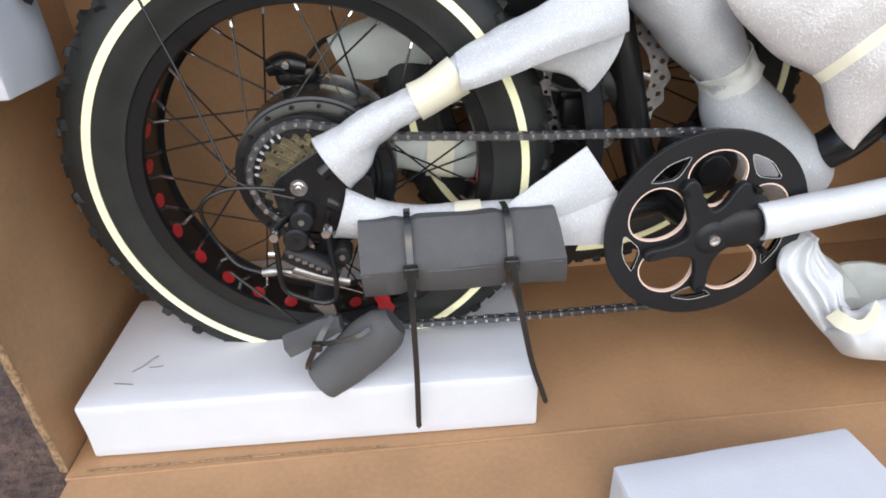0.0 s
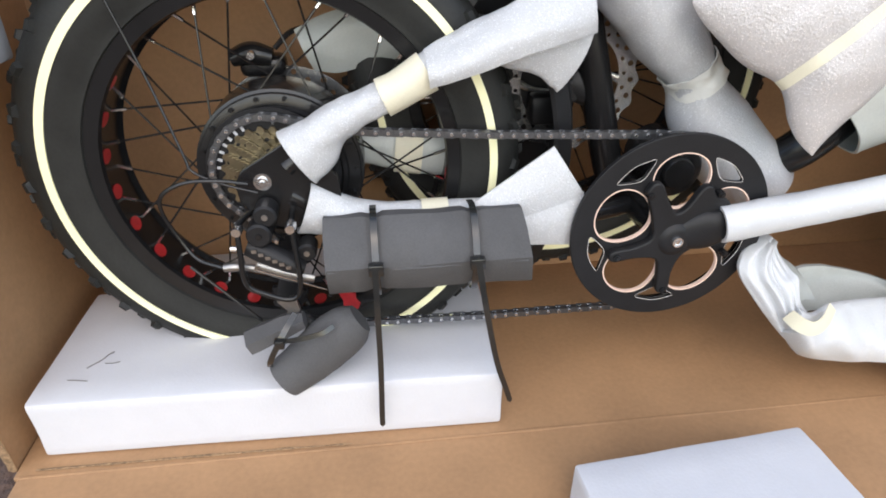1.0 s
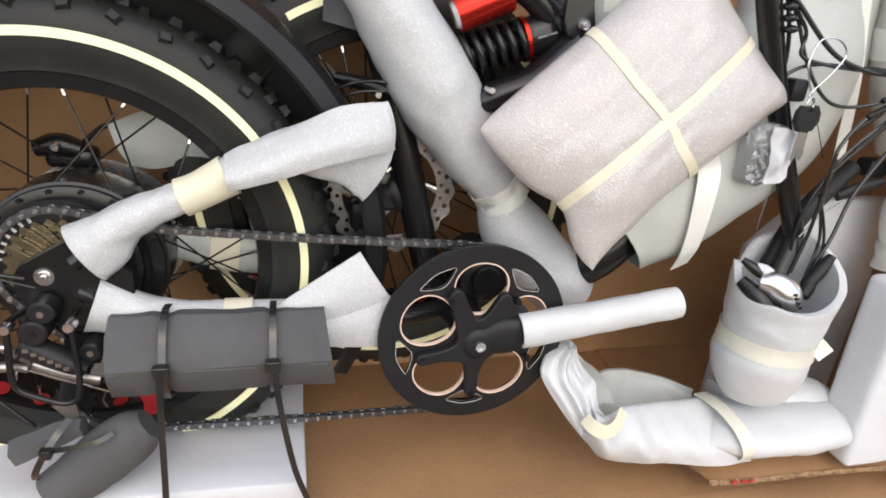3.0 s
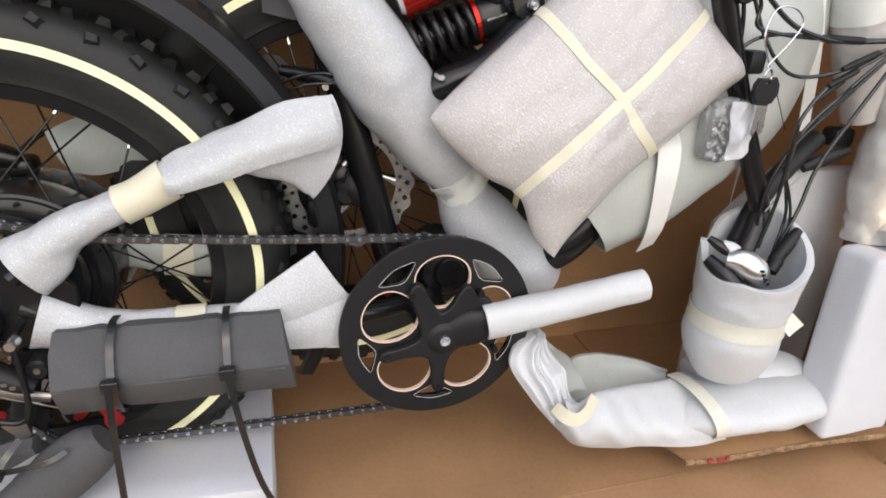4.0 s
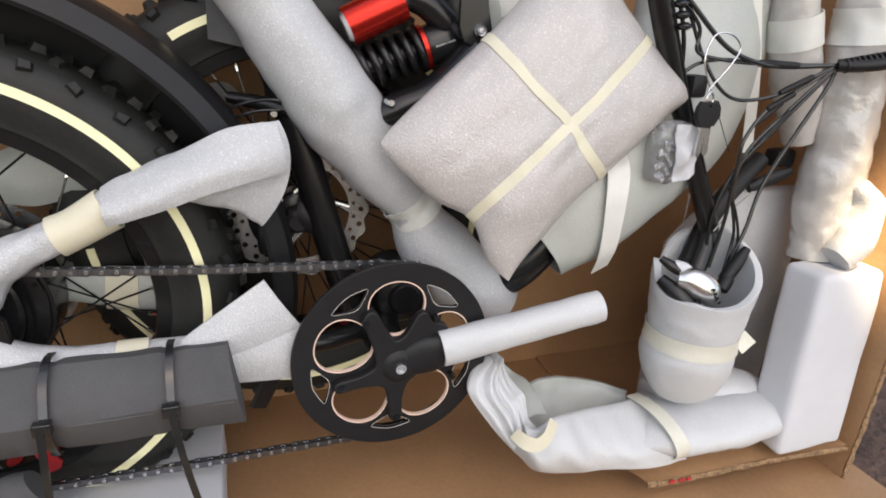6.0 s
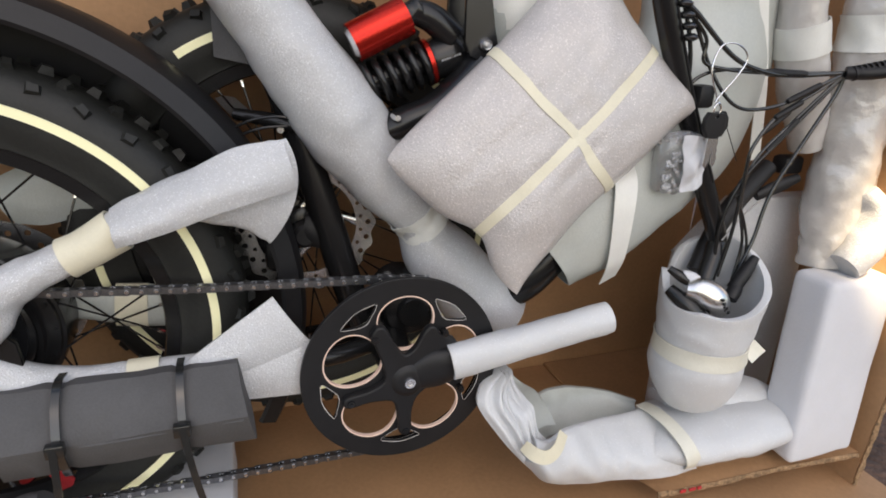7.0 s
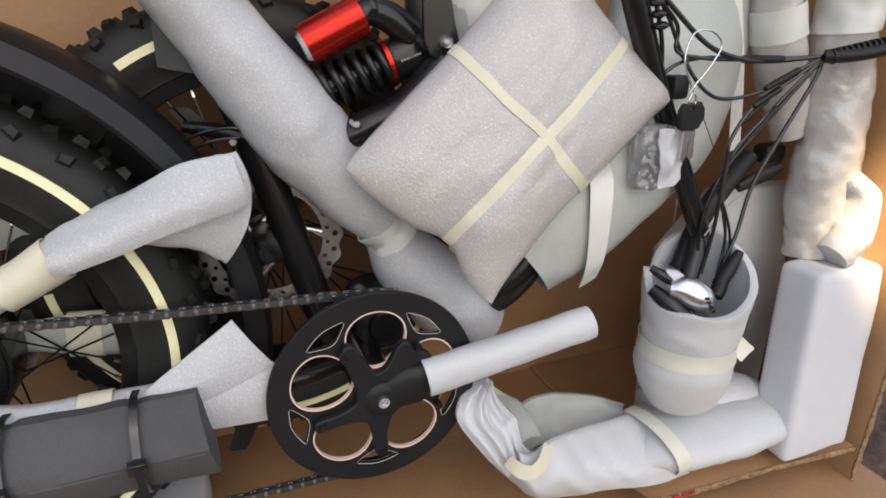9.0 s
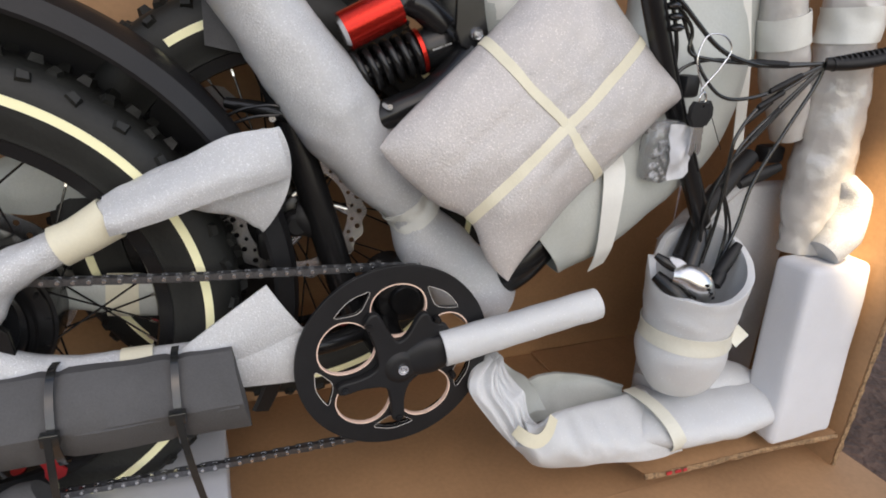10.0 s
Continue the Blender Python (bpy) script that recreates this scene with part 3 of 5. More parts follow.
piece("sheet", tube([(-0.388, -0.080, 0.262), (-0.372, -0.078, 0.256), (-0.335, -0.076, 0.243), (-0.29, -0.075, 0.237), (-0.235, -0.075, 0.236), (-0.18, -0.075, 0.234), (-0.135, -0.075, 0.226), (-0.100, -0.075, 0.225)], [(0.030, 0.018), (0.027, 0.019), (0.022, 0.019), (0.022, 0.018), (0.022, 0.018), (0.024, 0.016), (0.026, 0.013), (0.027, 0.010)], n=7, segs=32, crease=0.002, freq=30, wall=0.0022, seed=3), WRAP, lower)
piece("loose_flap", sheet([(-0.224, -0.088, 0.252), (-0.18, -0.085, 0.282), (-0.130, -0.078, 0.313)], [(-0.215, -0.092, 0.236), (-0.16, -0.094, 0.243), (-0.096, -0.086, 0.262)], bulge=0.005, crease=0.0015), WRAP, lower, "open end of the sheet folded up")
piece("loose_flap", sheet([(-0.215, -0.0915, 0.237), (-0.16, -0.0935, 0.244), (-0.096, -0.0855, 0.264)], [(-0.215, -0.090, 0.212), (-0.16, -0.092, 0.208), (-0.097, -0.086, 0.200)], bulge=0.004, crease=0.0015), WRAP, lower)
piece("tape", tube([(-0.268, -0.0755, 0.2365), (-0.24, -0.0755, 0.2365)], [(0.0240, 0.0200), (0.0240, 0.0200)], n=4, segs=28, wall=0.0012), TAPE, lower, "band of masking tape")
piece("chain_stay", tube([(-0.40, -0.075, 0.275), (-0.33, -0.07, 0.24), (-0.10, -0.06, 0.225), (-0.01, -0.03, 0.22)], 0.011, segs=12), BLACK, bike)

# ---- parcel ----
parcel = thing("parcel", (0.16, -0.12, 0.4), "flat parcel wrapped in white foam sheet, crossed with tape", "parcel")
PX, PZ = Vector((0.205, 0.02, 0.18)).normalized(), Vector((-0.117, 0.05, 0.132)).normalized()
PY = PZ.cross(PX).normalized()
PK = Matrix.Translation((0.153, -0.094, 0.476)) @ Matrix((PX, PY, PX.cross(PY))).transposed().to_4x4()


PW, PH, PD = 0.292, 0.198, 0.070


def on_parcel(u, v, s=-1, lift=0.0):
    """A point of the parcel's skin: pulled in where the tape ties it, with pinched corners and a thick middle."""
    left = -0.985 + 0.115 * math.exp(-((v + 0.2) / 0.32) ** 2) + 0.02 * abs(v) ** 8
    right = 1.0 + 0.07 * max(0.0, v + 0.1) - 0.015 * math.exp(-((v + 0.2) / 0.3) ** 2)
    low = -(0.955 - 0.045 * math.exp(-((u + 0.22) / 0.32) ** 2) + 0.075 * abs(u) ** 6)
    high = 0.985 - (0.05 * abs(u) ** 8 if u < 0 else -0.09 * u)
    x, z = left + (right - left) * (u + 1) / 2, low + (high - low) * (v + 1) / 2
    t = (1 - abs(u) ** 3.6) ** 0.62 * (1 - abs(v) ** 3.6) ** 0.62
    p = Vector((x * PW / 2, s * (PD / 2 * t + lift), z * PH / 2))
    dent = 0.0050 * noise.noise(p * 12) + 0.0022 * noise.noise(p * 36) + 0.0014 * noise.noise(Vector((p.x * 30, 0, p.z * 80)))
    pull = 0.0022 * (math.exp(-(u / 0.05) ** 2) + math.exp(-((v + 0.23) / 0.07) ** 2))
    p.y += dent * (0.4 + 0.6 * t) - s * pull * t
    p.x += 0.0025 * noise.noise(p * 20 + Vector((5, 0, 0)))
    return p


def pillow(n=56):
    bm = bmesh.new()
    grid = {}
    for s in (-1, 1):
        for i in range(n + 1):
            for j in range(n + 1):
                u, v = 2 * i / n - 1, 2 * j / n - 1
                u, v = math.copysign(1 - (1 - abs(u)) ** 1.35, u), math.copysign(1 - (1 - abs(v)) ** 1.35, v)
                rim = i in (0, n) or j in (0, n)
                grid[s, i, j] = grid[-1, i, j] if s == 1 and rim else bm.verts.new(on_parcel(u, v, s))
    for s in (-1, 1):
        for i in range(n):
            for j in range(n):
                bm.faces.new((grid[s, i, j], grid[s, i + 1, j], grid[s, i + 1, j + 1], grid[s, i, j + 1]))
    return bm


bm = pillow()
bmesh.ops.transform(bm, matrix=PK, verts=bm.verts)
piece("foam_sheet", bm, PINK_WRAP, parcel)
for a, b, bow in (((0.03, -1.0), (0.0, 1.0), (-0.03, 0.0)), ((-1.0, -0.20), (1.0, -0.20), (0.0, -0.05))):
    pts, nrs = [], []
    for i in range(49):
        k = -math.cos(math.pi * i / 48) * 0.999
        u, v = a[0] + (b[0] - a[0]) * (k + 1) / 2, a[1] + (b[1] - a[1]) * (k + 1) / 2
        u, v = u + bow[0] * (1 - k * k), v + bow[1] * (1 - k * k)
        p = on_parcel(u, v)
        e = 0.004
        du = on_parcel(min(u + e, 1), v) - on_parcel(max(u - e, -1), v)
        dv = on_parcel(u, min(v + e, 1)) - on_parcel(u, max(v - e, -1))
        nv = du.cross(dv).normalized()
        nv = nv if nv.y < 0 else -nv
        pts.append(PK @ (p + nv * 0.0007))
        nrs.append(PK.to_3x3() @ nv)
    piece("tape", ribbon(pts, nrs, 0.0112, 0.0006, n=1), TAPE, parcel, "strip of masking tape")

# ---- grey foam sleeve with its ties ----
sleeve = thing("foam_sleeve", (-0.26, -0.11, 0.2), "grey square foam sleeve tied over the chain stay", "packing foam")
SEC = [(-0.090, 0.258), (-0.108, 0.262), (-0.128, 0.250), (-0.142, 0.222), (-0.140, 0.214), (-0.128, 0.186), (-0.118, 0.180), (-0.095, 0.190), (-0.085, 0.21), (-0.085, 0.245)]
bm = bmesh.new()
rings = []
for i in range(29):
    x = -0.368 + 0.206 * i / 28
    dent = 0.0035 * (math.exp(-((x + 0.319) / 0.006) ** 2) + math.exp(-((x + 0.219) / 0.006) ** 2))
    ring = []
    for y, z in SEC:
        d = Vector((0, y + 0.11, z - 0.22))
        p = Vector((x + (0.006 * (0.22 - z) / 0.04 if i == 28 else 0), y, z)) - d.normalized() * dent
        p += Vector((0, noise.noise(p * 30), noise.noise(p * 30 + Vector((3, 0, 0))))) * 0.0015
        ring.append(bm.verts.new(p))
    rings.append(ring)
for p, q in zip(rings, rings[1:]):
    for k in range(len(SEC)):
        bm.faces.new((p[k], p[(k + 1) % len(SEC)], q[(k + 1) % len(SEC)], q[k]))
bm.faces.new(rings[0])
bm.faces.new(rings[-1][::-1])
piece("sleeve", bm, GREYFOAM, sleeve)
piece("rubbed_edge", tube([(-0.366, -0.1395, 0.2185), (-0.32, -0.1375, 0.2180), (-0.27, -0.1410, 0.2185), (-0.22, -0.1378, 0.2180), (-0.166, -0.1400, 0.2185)], [(0.0018, 0.0026)] * 5, n=10, segs=8, crease=0.0010, freq=60, seed=7), GREYFOAM, sleeve, "crushed front edge of the foam")


def zip_tie(x, tail):
    tie = thing("zip_tie", (x, -0.14, 0.25), "black nylon zip tie round the grey foam sleeve", "zip tie", "ties on the grey sleeve")
    pts = [(x, -0.087, 0.262), (x, -0.108, 0.2645), (x, -0.1285, 0.2515), (x, -0.143, 0.2225), (x, -0.141, 0.2135), (x, -0.129, 0.184), (x, -0.117, 0.177)]
    nr = [(0, 0.2, 1), (0, -0.3, 1), (0, -0.8, 0.6), (0, -1, 0.2), (0, -1, -0.2), (0, -0.9, -0.5), (0, -0.3, -1)]
    piece("strap", ribbon(pts, nr, 0.0068, 0.0015), ZIP, tie)
    piece("tie_head", block((x - 0.0075, -0.1525, 0.218), (x + 0.0075, -0.1435, 0.230), 0.0015, 2), ZIP, tie)
    piece("tail", ribbon(tail, [(0, -1, 0.1)] * len(tail), 0.0060, 0.0014, tip=True), ZIP, tie)
    return tie


zip_tie(-0.3185, [(-0.3195, -0.151, 0.228), (-0.320, -0.158, 0.18), (-0.321, -0.162, 0.11), (-0.3235, -0.162, 0.045), (-0.324, -0.161, 0.026)])
zip_tie(-0.219, [(-0.2185, -0.151, 0.228), (-0.212, -0.160, 0.18), (-0.199, -0.163, 0.11), (-0.185, -0.160, 0.062), (-0.180, -0.159, 0.044)])

# ---- foam cup round the folded handlebar ----
cup = thing("foam_cup", (0.363, -0.133, 0.11), "white foam sheet rolled into a cup round the handlebar end", "packing foam")
CC = Vector((0.3735, -0.132, 0))


def cup_rim(bm, z0=0.22):
    """Cut the rim aslant: low towards the open front, with a notch where the sheet's edges meet."""
    away, across = Vector((0.72, 0.69, 0)), Vector((0.69, -0.72, 0))
    for v in bm.verts:
        if v.co.z > z0:
            d = v.co - CC
            d.z = 0
            d.normalize()
            k = (v.co.z - z0) / (0.34 - z0)
            ang = math.degrees(math.atan2(d.dot(away), d.dot(across)))
            drop = 0.032 * (1 - d.dot(away)) + 0.012 * abs(d.dot(across))
            drop -= 0.012 * math.exp(-((abs(ang) - 165) / 16) ** 2) if ang < 0 else 0
            drop += 0.020 * math.exp(-((ang - 160) / 11) ** 2)
            v.co.z -= k * drop


bm = tube([CC + Vector((0.002, 0.0, 0.131)), CC + Vector((0.002, 0, 0.133)), CC + Vector((0.001, 0, 0.142)), CC + Vector((0.0, 0, 0.165)), CC + Vector((-0.001, 0, 0.192)), CC + Vector((0, 0, 0.218)), CC + Vector((0.001, -0.001, 0.27)), CC + Vector((0.002, -0.002, 0.345))], [0.016, 0.029, 0.0405, 0.0520, 0.0572, 0.0535, 0.0570, 0.0608], n=7, segs=56, crease=0.0025, freq=18, wall=0.008, seed=5)
cup_rim(bm)
piece("sheet", bm, THICK_FOAM, cup)
bm = lathe([(0.0, 0.0), (0.03, 0.001), (0.03, 0.004), (0.0, 0.004)], CC + Vector((0.002, 0, 0.131)), axis=(0, 0, 1), n=24, closed=False)
piece("folded_bottom", bm, THICK_FOAM, cup)
piece("tape", tube([CC + Vector((0, 0, 0.206)), CC + Vector((0, 0, 0.217)), CC + Vector((0, 0, 0.227))], [(0.0572, 0.0572), (0.0555, 0.0555), (0.0560, 0.0560)], n=3, segs=56, crease=0.0015, freq=18, wall=0.001, seed=5), CREAM_TAPE, cup, "band of masking tape")
bm = ribbon([(0.408, -0.174, 0.213), (0.4165, -0.173, 0.219), (0.4245, -0.174, 0.227)], [(-0.4, -0.8, 0.3)] * 3, 0.019, 0.001)
piece("tape_end", bm, CREAM_TAPE, cup, "loose end of the tape")

# ---- foam bundle by the pedal ----
bundle = thing("foam_wrap", (0.3, -0.14, 0.05), "white foam sheet bundle taped round the lower bracket, gaping open", "packing foam")
piece("sheet", tube([(0.175, -0.11, 0.068), (0.20, -0.115, 0.068), (0.255, -0.118, 0.071), (0.310, -0.124, 0.080), (0.350, -0.131, 0.087), (0.40, -0.140, 0.090), (0.47, -0.146, 0.094), (0.520, -0.148, 0.100), (0.541, -0.148, 0.106)], [(0.006, 0.040), (0.009, 0.045), (0.010, 0.042), (0.020, 0.045), (0.029, 0.058), (0.029, 0.06), (0.027, 0.056), (0.022, 0.046), (0.010, 0.03)], n=8, segs=36, crease=0.005, freq=17, seed=8), THICK_FOAM, bundle)
piece("front_fold", sheet([(0.140, -0.157, 0.140), (0.156, -0.160, 0.133), (0.190, -0.146, 0.133), (0.245, -0.128, 0.121), (0.312, -0.122, 0.117), (0.343, -0.122, 0.118)], [(0.133, -0.150, 0.104), (0.162, -0.155, 0.071), (0.203, -0.160, 0.063), (0.247, -0.166, 0.062), (0.300, -0.176, 0.060), (0.361, -0.184, 0.065)], thick=0.006, m=16, bulge=0.018, crease=0.003, freq=20, seed=4, pleat=0.0030), THICK_FOAM, bundle, "front layer of the sheet")
for k, (dx, dy, dz) in enumerate(((0, 0, 0), (0.008, 0.005, 0.004), (0.015, 0.012, 0.004))):
    piece("ruffle", sheet([(0.117 + dx, -0.095 + dy, 0.200 - dz), (0.096 + dx, -0.103 + dy, 0.189), (0.085 + dx, -0.115 + dy, 0.169), (0.103 + dx, -0.132 + dy, 0.138), (0.131 + dx, -0.146 + dy, 0.103), (0.163 + dx, -0.152 + dy, 0.071)], [(0.124 + dx, -0.100 + dy, 0.194 - dz), (0.124 + dx, -0.116 + dy, 0.178), (0.131 + dx, -0.130 + dy, 0.167), (0.136 + dx, -0.142 + dy, 0.160), (0.138 + dx, -0.152 + dy, 0.137), (0.152 + dx, -0.158 + dy, 0.121)], thick=0.005, m=24, bulge=0.007, crease=0.003, freq=26, seed=11 + k, ridge=0.0042), THICK_FOAM, bundle, "ruffled open end of the sheet")
# both inner layers are white foam; the mouth's shade is painted as green-grey
piece("inner_face", sheet([(0.121, -0.097, 0.195), (0.127, -0.113, 0.178), (0.137, -0.129, 0.163), (0.143, -0.146, 0.138)], [(0.138, -0.084, 0.184), (0.162, -0.081, 0.160), (0.182, -0.088, 0.145), (0.188, -0.122, 0.124)], thick=0.004, bulge=-0.006, crease=0.003, seed=23), WRAP_INNER, bundle, "inner face of the open end, shade put into its colour")
piece("back_fold", sheet([(0.139, -0.085, 0.175), (0.160, -0.080, 0.148), (0.180, -0.074, 0.134), (0.210, -0.065, 0.134), (0.253, -0.060, 0.126), (0.302, -0.070, 0.115), (0.328, -0.092, 0.112)], [(0.120, -0.10, 0.13), (0.15, -0.10, 0.10), (0.18, -0.10, 0.09), (0.21, -0.095, 0.085), (0.25, -0.09, 0.085), (0.30, -0.10, 0.09), (0.328, -0.11, 0.09)], thick=0.005, m=14, bulge=-0.008, crease=0.004, seed=3), WRAP_INNER, bundle, "back layer of the sheet, shade put into its colour")
piece("end_fold", tube([(0.36, -0.098, 0.104), (0.42, -0.106, 0.112), (0.49, -0.118, 0.112), (0.54, -0.13, 0.104)], [(0.018, 0.03), (0.022, 0.034), (0.020, 0.032), (0.008, 0.016)], n=8, segs=28, crease=0.004, freq=17, seed=15), THICK_FOAM, bundle)
ring = [(radians(112 - 150 * i / 12), 0.322 + 0.028 * i / 12) for i in range(13)]
piece("tape", ribbon([(x, -0.131 - 0.0600 * math.cos(a), 0.088 + 0.0335 * math.sin(a)) for a, x in ring], [(0, -math.cos(a) * 0.5, math.sin(a)) for a, x in ring], 0.020, 0.001), CREAM_TAPE, bundle, "strip of masking tape")
piece("tape", ribbon([(0.124, -0.160, 0.138), (0.134, -0.171, 0.131), (0.147, -0.175, 0.128), (0.161, -0.171, 0.133), (0.173, -0.161, 0.145)], [(-0.6, -0.7, -0.1), (-0.3, -1, 0.1), (0, -1, 0.2), (0.3, -1, 0.3), (0.4, -1, 0.3)], 0.0170, 0.0008, n=6), TAPE, bundle, "strip of masking tape")

# ---- drive side: freewheel, chain, derailleur ----
FW = Vector((-0.420, 0, 0.289))


def gear(r, teeth, depth, hole):
    pts = []
    for i in range(teeth * 4):
        pts.append(polar(r - (depth if i % 4 in (0, 3) else 0.0), 360 * i / (teeth * 4)))
    return [pts, circle(0, 0, hole, 40)]


freewheel = piece("freewheel", lathe([(0.0, -0.074), (0.012, -0.074), (0.019, -0.070), (0.022, -0.045), (0.0, -0.042)], FW, n=32, closed=False), STEEL, bike, "seven-speed freewheel")
for k, (r, n) in enumerate(((0.0585, 28), (0.050, 24), (0.0455, 22), (0.041, 20), (0.037, 18), (0.033, 16), (0.029, 14))):
    part("sprocket", plate(gear(r, n, 0.004, 0.017 if k else 0.046), 0.002, Matrix.Translation(FW + Vector((0, -0.046 - 0.0042 * k, 0))) @ UPRIGHT), BLACK_MATT if k == 0 else BRASS, freewheel, "" if k else "black outer sprocket")
    if k == 0:
        continue
    for j in range(n // 2):
        q = polar(r - 0.008, 720 * j / n + 11 * k)
        bm = lathe([(0.0, -0.0015), (0.0024, -0.0015), (0.0024, 0.0)], FW + Vector((q[0], -0.046 - 0.0042 * k, q[1])), n=8, closed=False)
        part("sprocket_rivet", bm, BLACK_MATT, freewheel)
part("spoke_guard", plate([circle(0, 0, 0.0665, 64), circle(0, 0, 0.03, 40)], 0.0015, Matrix.Translation(FW + Vector((0, -0.0425, 0))) @ UPRIGHT), BLACK_MATT, freewheel)
# worn maker's mark on the large sprocket: plain bars
for i in range(7):
    a = radians(172 - 9.5 * i)
    m = Matrix.Translation(FW + Vector((0.052 * math.cos(a), -0.0478, 0.052 * math.sin(a)))) @ Matrix.Rotation(-a, 4, "Y")
    bm = bmesh.new()
    bmesh.ops.create_cube(bm, size=1, matrix=m @ Matrix.Diagonal((0.0050, 0.0006, 0.0028, 1)))
    part("printed_bar", bm, STYRO, freewheel, "white printed mark")
part("axle_bolt", lathe([(0.0, -0.0900), (0.0022, -0.0900), (0.0028, -0.0885), (0.0028, -0.0868), (0.0056, -0.0868), (0.0060, -0.0845), (0.0088, -0.0845), (0.0088, -0.083), (0.0, -0.083)], Vector((-0.424, 0, 0.2935)), n=18, closed=False), CHROME, freewheel, "steel axle nut")

# chain: links laid along the upper run, round the freewheel, and along the lower run
LINK = 0.0127


def link_mesh(w, outer):
    bm = bmesh.new()
    for s in (-1, 1):
        y = s * w
        prof = []
        for k in range(16):
            a = 2 * math.pi * k / 16
            prof.append((math.cos(a) * 0.0042 + (LINK / 2 if math.cos(a) > 0 else -LINK / 2), math.sin(a) * (0.0042 if abs(math.cos(a)) > 0.3 else 0.0032)))
        lo, hi = [bm.verts.new((x, y - 0.0006, z)) for x, z in prof], [bm.verts.new((x, y + 0.0006, z)) for x, z in prof]
        bm.faces.new(lo)
        bm.faces.new(hi[::-1])
        for k in range(16):
            bm.faces.new((lo[k], lo[(k + 1) % 16], hi[(k + 1) % 16], hi[k]))
    for x in (-LINK / 2, LINK / 2):
        bmesh.ops.create_cone(bm, cap_ends=True, segments=8, radius1=0.0026 if outer else 0.0036, radius2=0.0020 if outer else 0.0036, depth=w * 2 + (0.0034 if outer else -0.001), matrix=Matrix.Translation((x, 0, 0)) @ Matrix.Rotation(radians(90), 4, "X"))
    for f in bm.faces[36:]:
        f.material_index = 1
    me = bpy.data.meshes.new("chain_link")
    bm.to_mesh(me)
    bm.free()
    me.materials.append(CHAINSTEEL)
    me.materials.append(CHROME)
    return me


LINKS = (link_mesh(0.0034, True), link_mesh(0.0022, False))
chain = piece("chain", tube([(-0.41, -0.0645, 0.3460), (-0.408, -0.0645, 0.3460)], 0.0015, n=1, segs=6), CHAINSTEEL, bike, "dark steel bicycle chain")


def run(points):
    path, total = [Vector(p) for p in points], 0.0
    seg = [(b - a).length for a, b in zip(path, path[1:])]
    n = round(sum(seg) / LINK)
    step = sum(seg) / n

    def at(d):
        for a, b, s in zip(path, path[1:], seg):
            if d <= s or b is path[-1]:
                return a.lerp(b, d / s)
            d -= s
    for i in range(n):
        a, b = at(i * step), at((i + 1) * step)
        d = b - a
        ob = new("chain_link", LINKS[i % 2])
        ob.parent = chain
        ob.matrix_local = Matrix.Translation((a + b) / 2) @ Matrix.Rotation(math.atan2(d.y, d.x), 4, "Z") @ Matrix.Rotation(-math.atan2(d.z, math.hypot(d.x, d.y)), 4, "Y")


arc = [FW + Vector((0.0592 * math.cos(radians(a)), -0.048, 0.0592 * math.sin(radians(a)))) for a in range(215, 80, -6)]
run([(-0.415, -0.062, 0.205), (-0.44, -0.056, 0.235)] + arc + [(-0.33, -0.060, 0.3325), (-0.19, -0.068, 0.3255), (-0.02, -0.078, 0.3210), (0.03, -0.080, 0.317)])
run([(-0.425, -0.066, 0.140), (-0.405, -0.068, 0.113), (-0.36, -0.070, 0.1035), (-0.19, -0.076, 0.1045), (-0.02, -0.082, 0.1095), (0.02, -0.082, 0.112)])

# dropout plate, derailleur and its guard
piece("dropout", plate([[(-0.442, 0.305), (-0.40, 0.330), (-0.372, 0.318), (-0.352, 0.295), (-0.35, 0.272), (-0.366, 0.255), (-0.40, 0.240), (-0.432, 0.248), (-0.448, 0.274), (-0.450, 0.292)]], 0.007, Matrix.Translation((0, -0.079, 0)) @ UPRIGHT, 0.001), BLACK, bike, "black dropout plate")
derailleur = piece("derailleur", tube([(-0.446, -0.100, 0.232), (-0.43, -0.102, 0.225), (-0.405, -0.104, 0.212), (-0.392, -0.104, 0.206)], [(0.010, 0.010), (0.012, 0.012), (0.011, 0.012), (0.008, 0.01)], segs=12), BLACK_MATT, bike, "black rear derailleur")
for x, z, r, y in ((-0.4225, 0.2675, 0.0115, -0.104), (-0.4305, 0.249, 0.0125, -0.108), (-0.388, 0.222, 0.010, -0.100)):
    k = part("knuckle", lathe([(0.0, -0.006), (r - 0.002, -0.006), (r, -0.004), (r, 0.016), (0.0, 0.016)], (x, y, z), n=24, closed=False), BLACK_MATT, derailleur)
    part("pivot_bolt", lathe([(0.0, -0.0072), (0.003, -0.0072), (0.0035, -0.005)], (x, y, z), n=12, closed=False), BLACK if y < -0.105 else STEEL, derailleur)
part("cage", tube([(-0.40, -0.088, 0.215), (-0.412, -0.084, 0.18), (-0.425, -0.08, 0.14)], [(0.010, 0.002), (0.012, 0.002), (0.009, 0.002)], segs=10), BLACK_MATT, derailleur)
for x, z in ((-0.405, 0.205), (-0.42, 0.146)):
    part("jockey_wheel", plate(gear(0.0205, 11, 0.003, 0.004), 0.006, Matrix.Translation((x, -0.066, z)) @ UPRIGHT), BLACK_MATT, derailleur)
for i in range(6):
    q = Vector((-0.4375 + 0.0062 * i, -0.1155, 0.2335 - 0.0042 * i))
    part("printed_bar", block(q - Vector((0.0024, 0.0004, 0.0018)), q + Vector((0.0024, 0.0004, 0.0018)), 0, turn=None), STEEL, derailleur, "worn white printed mark")
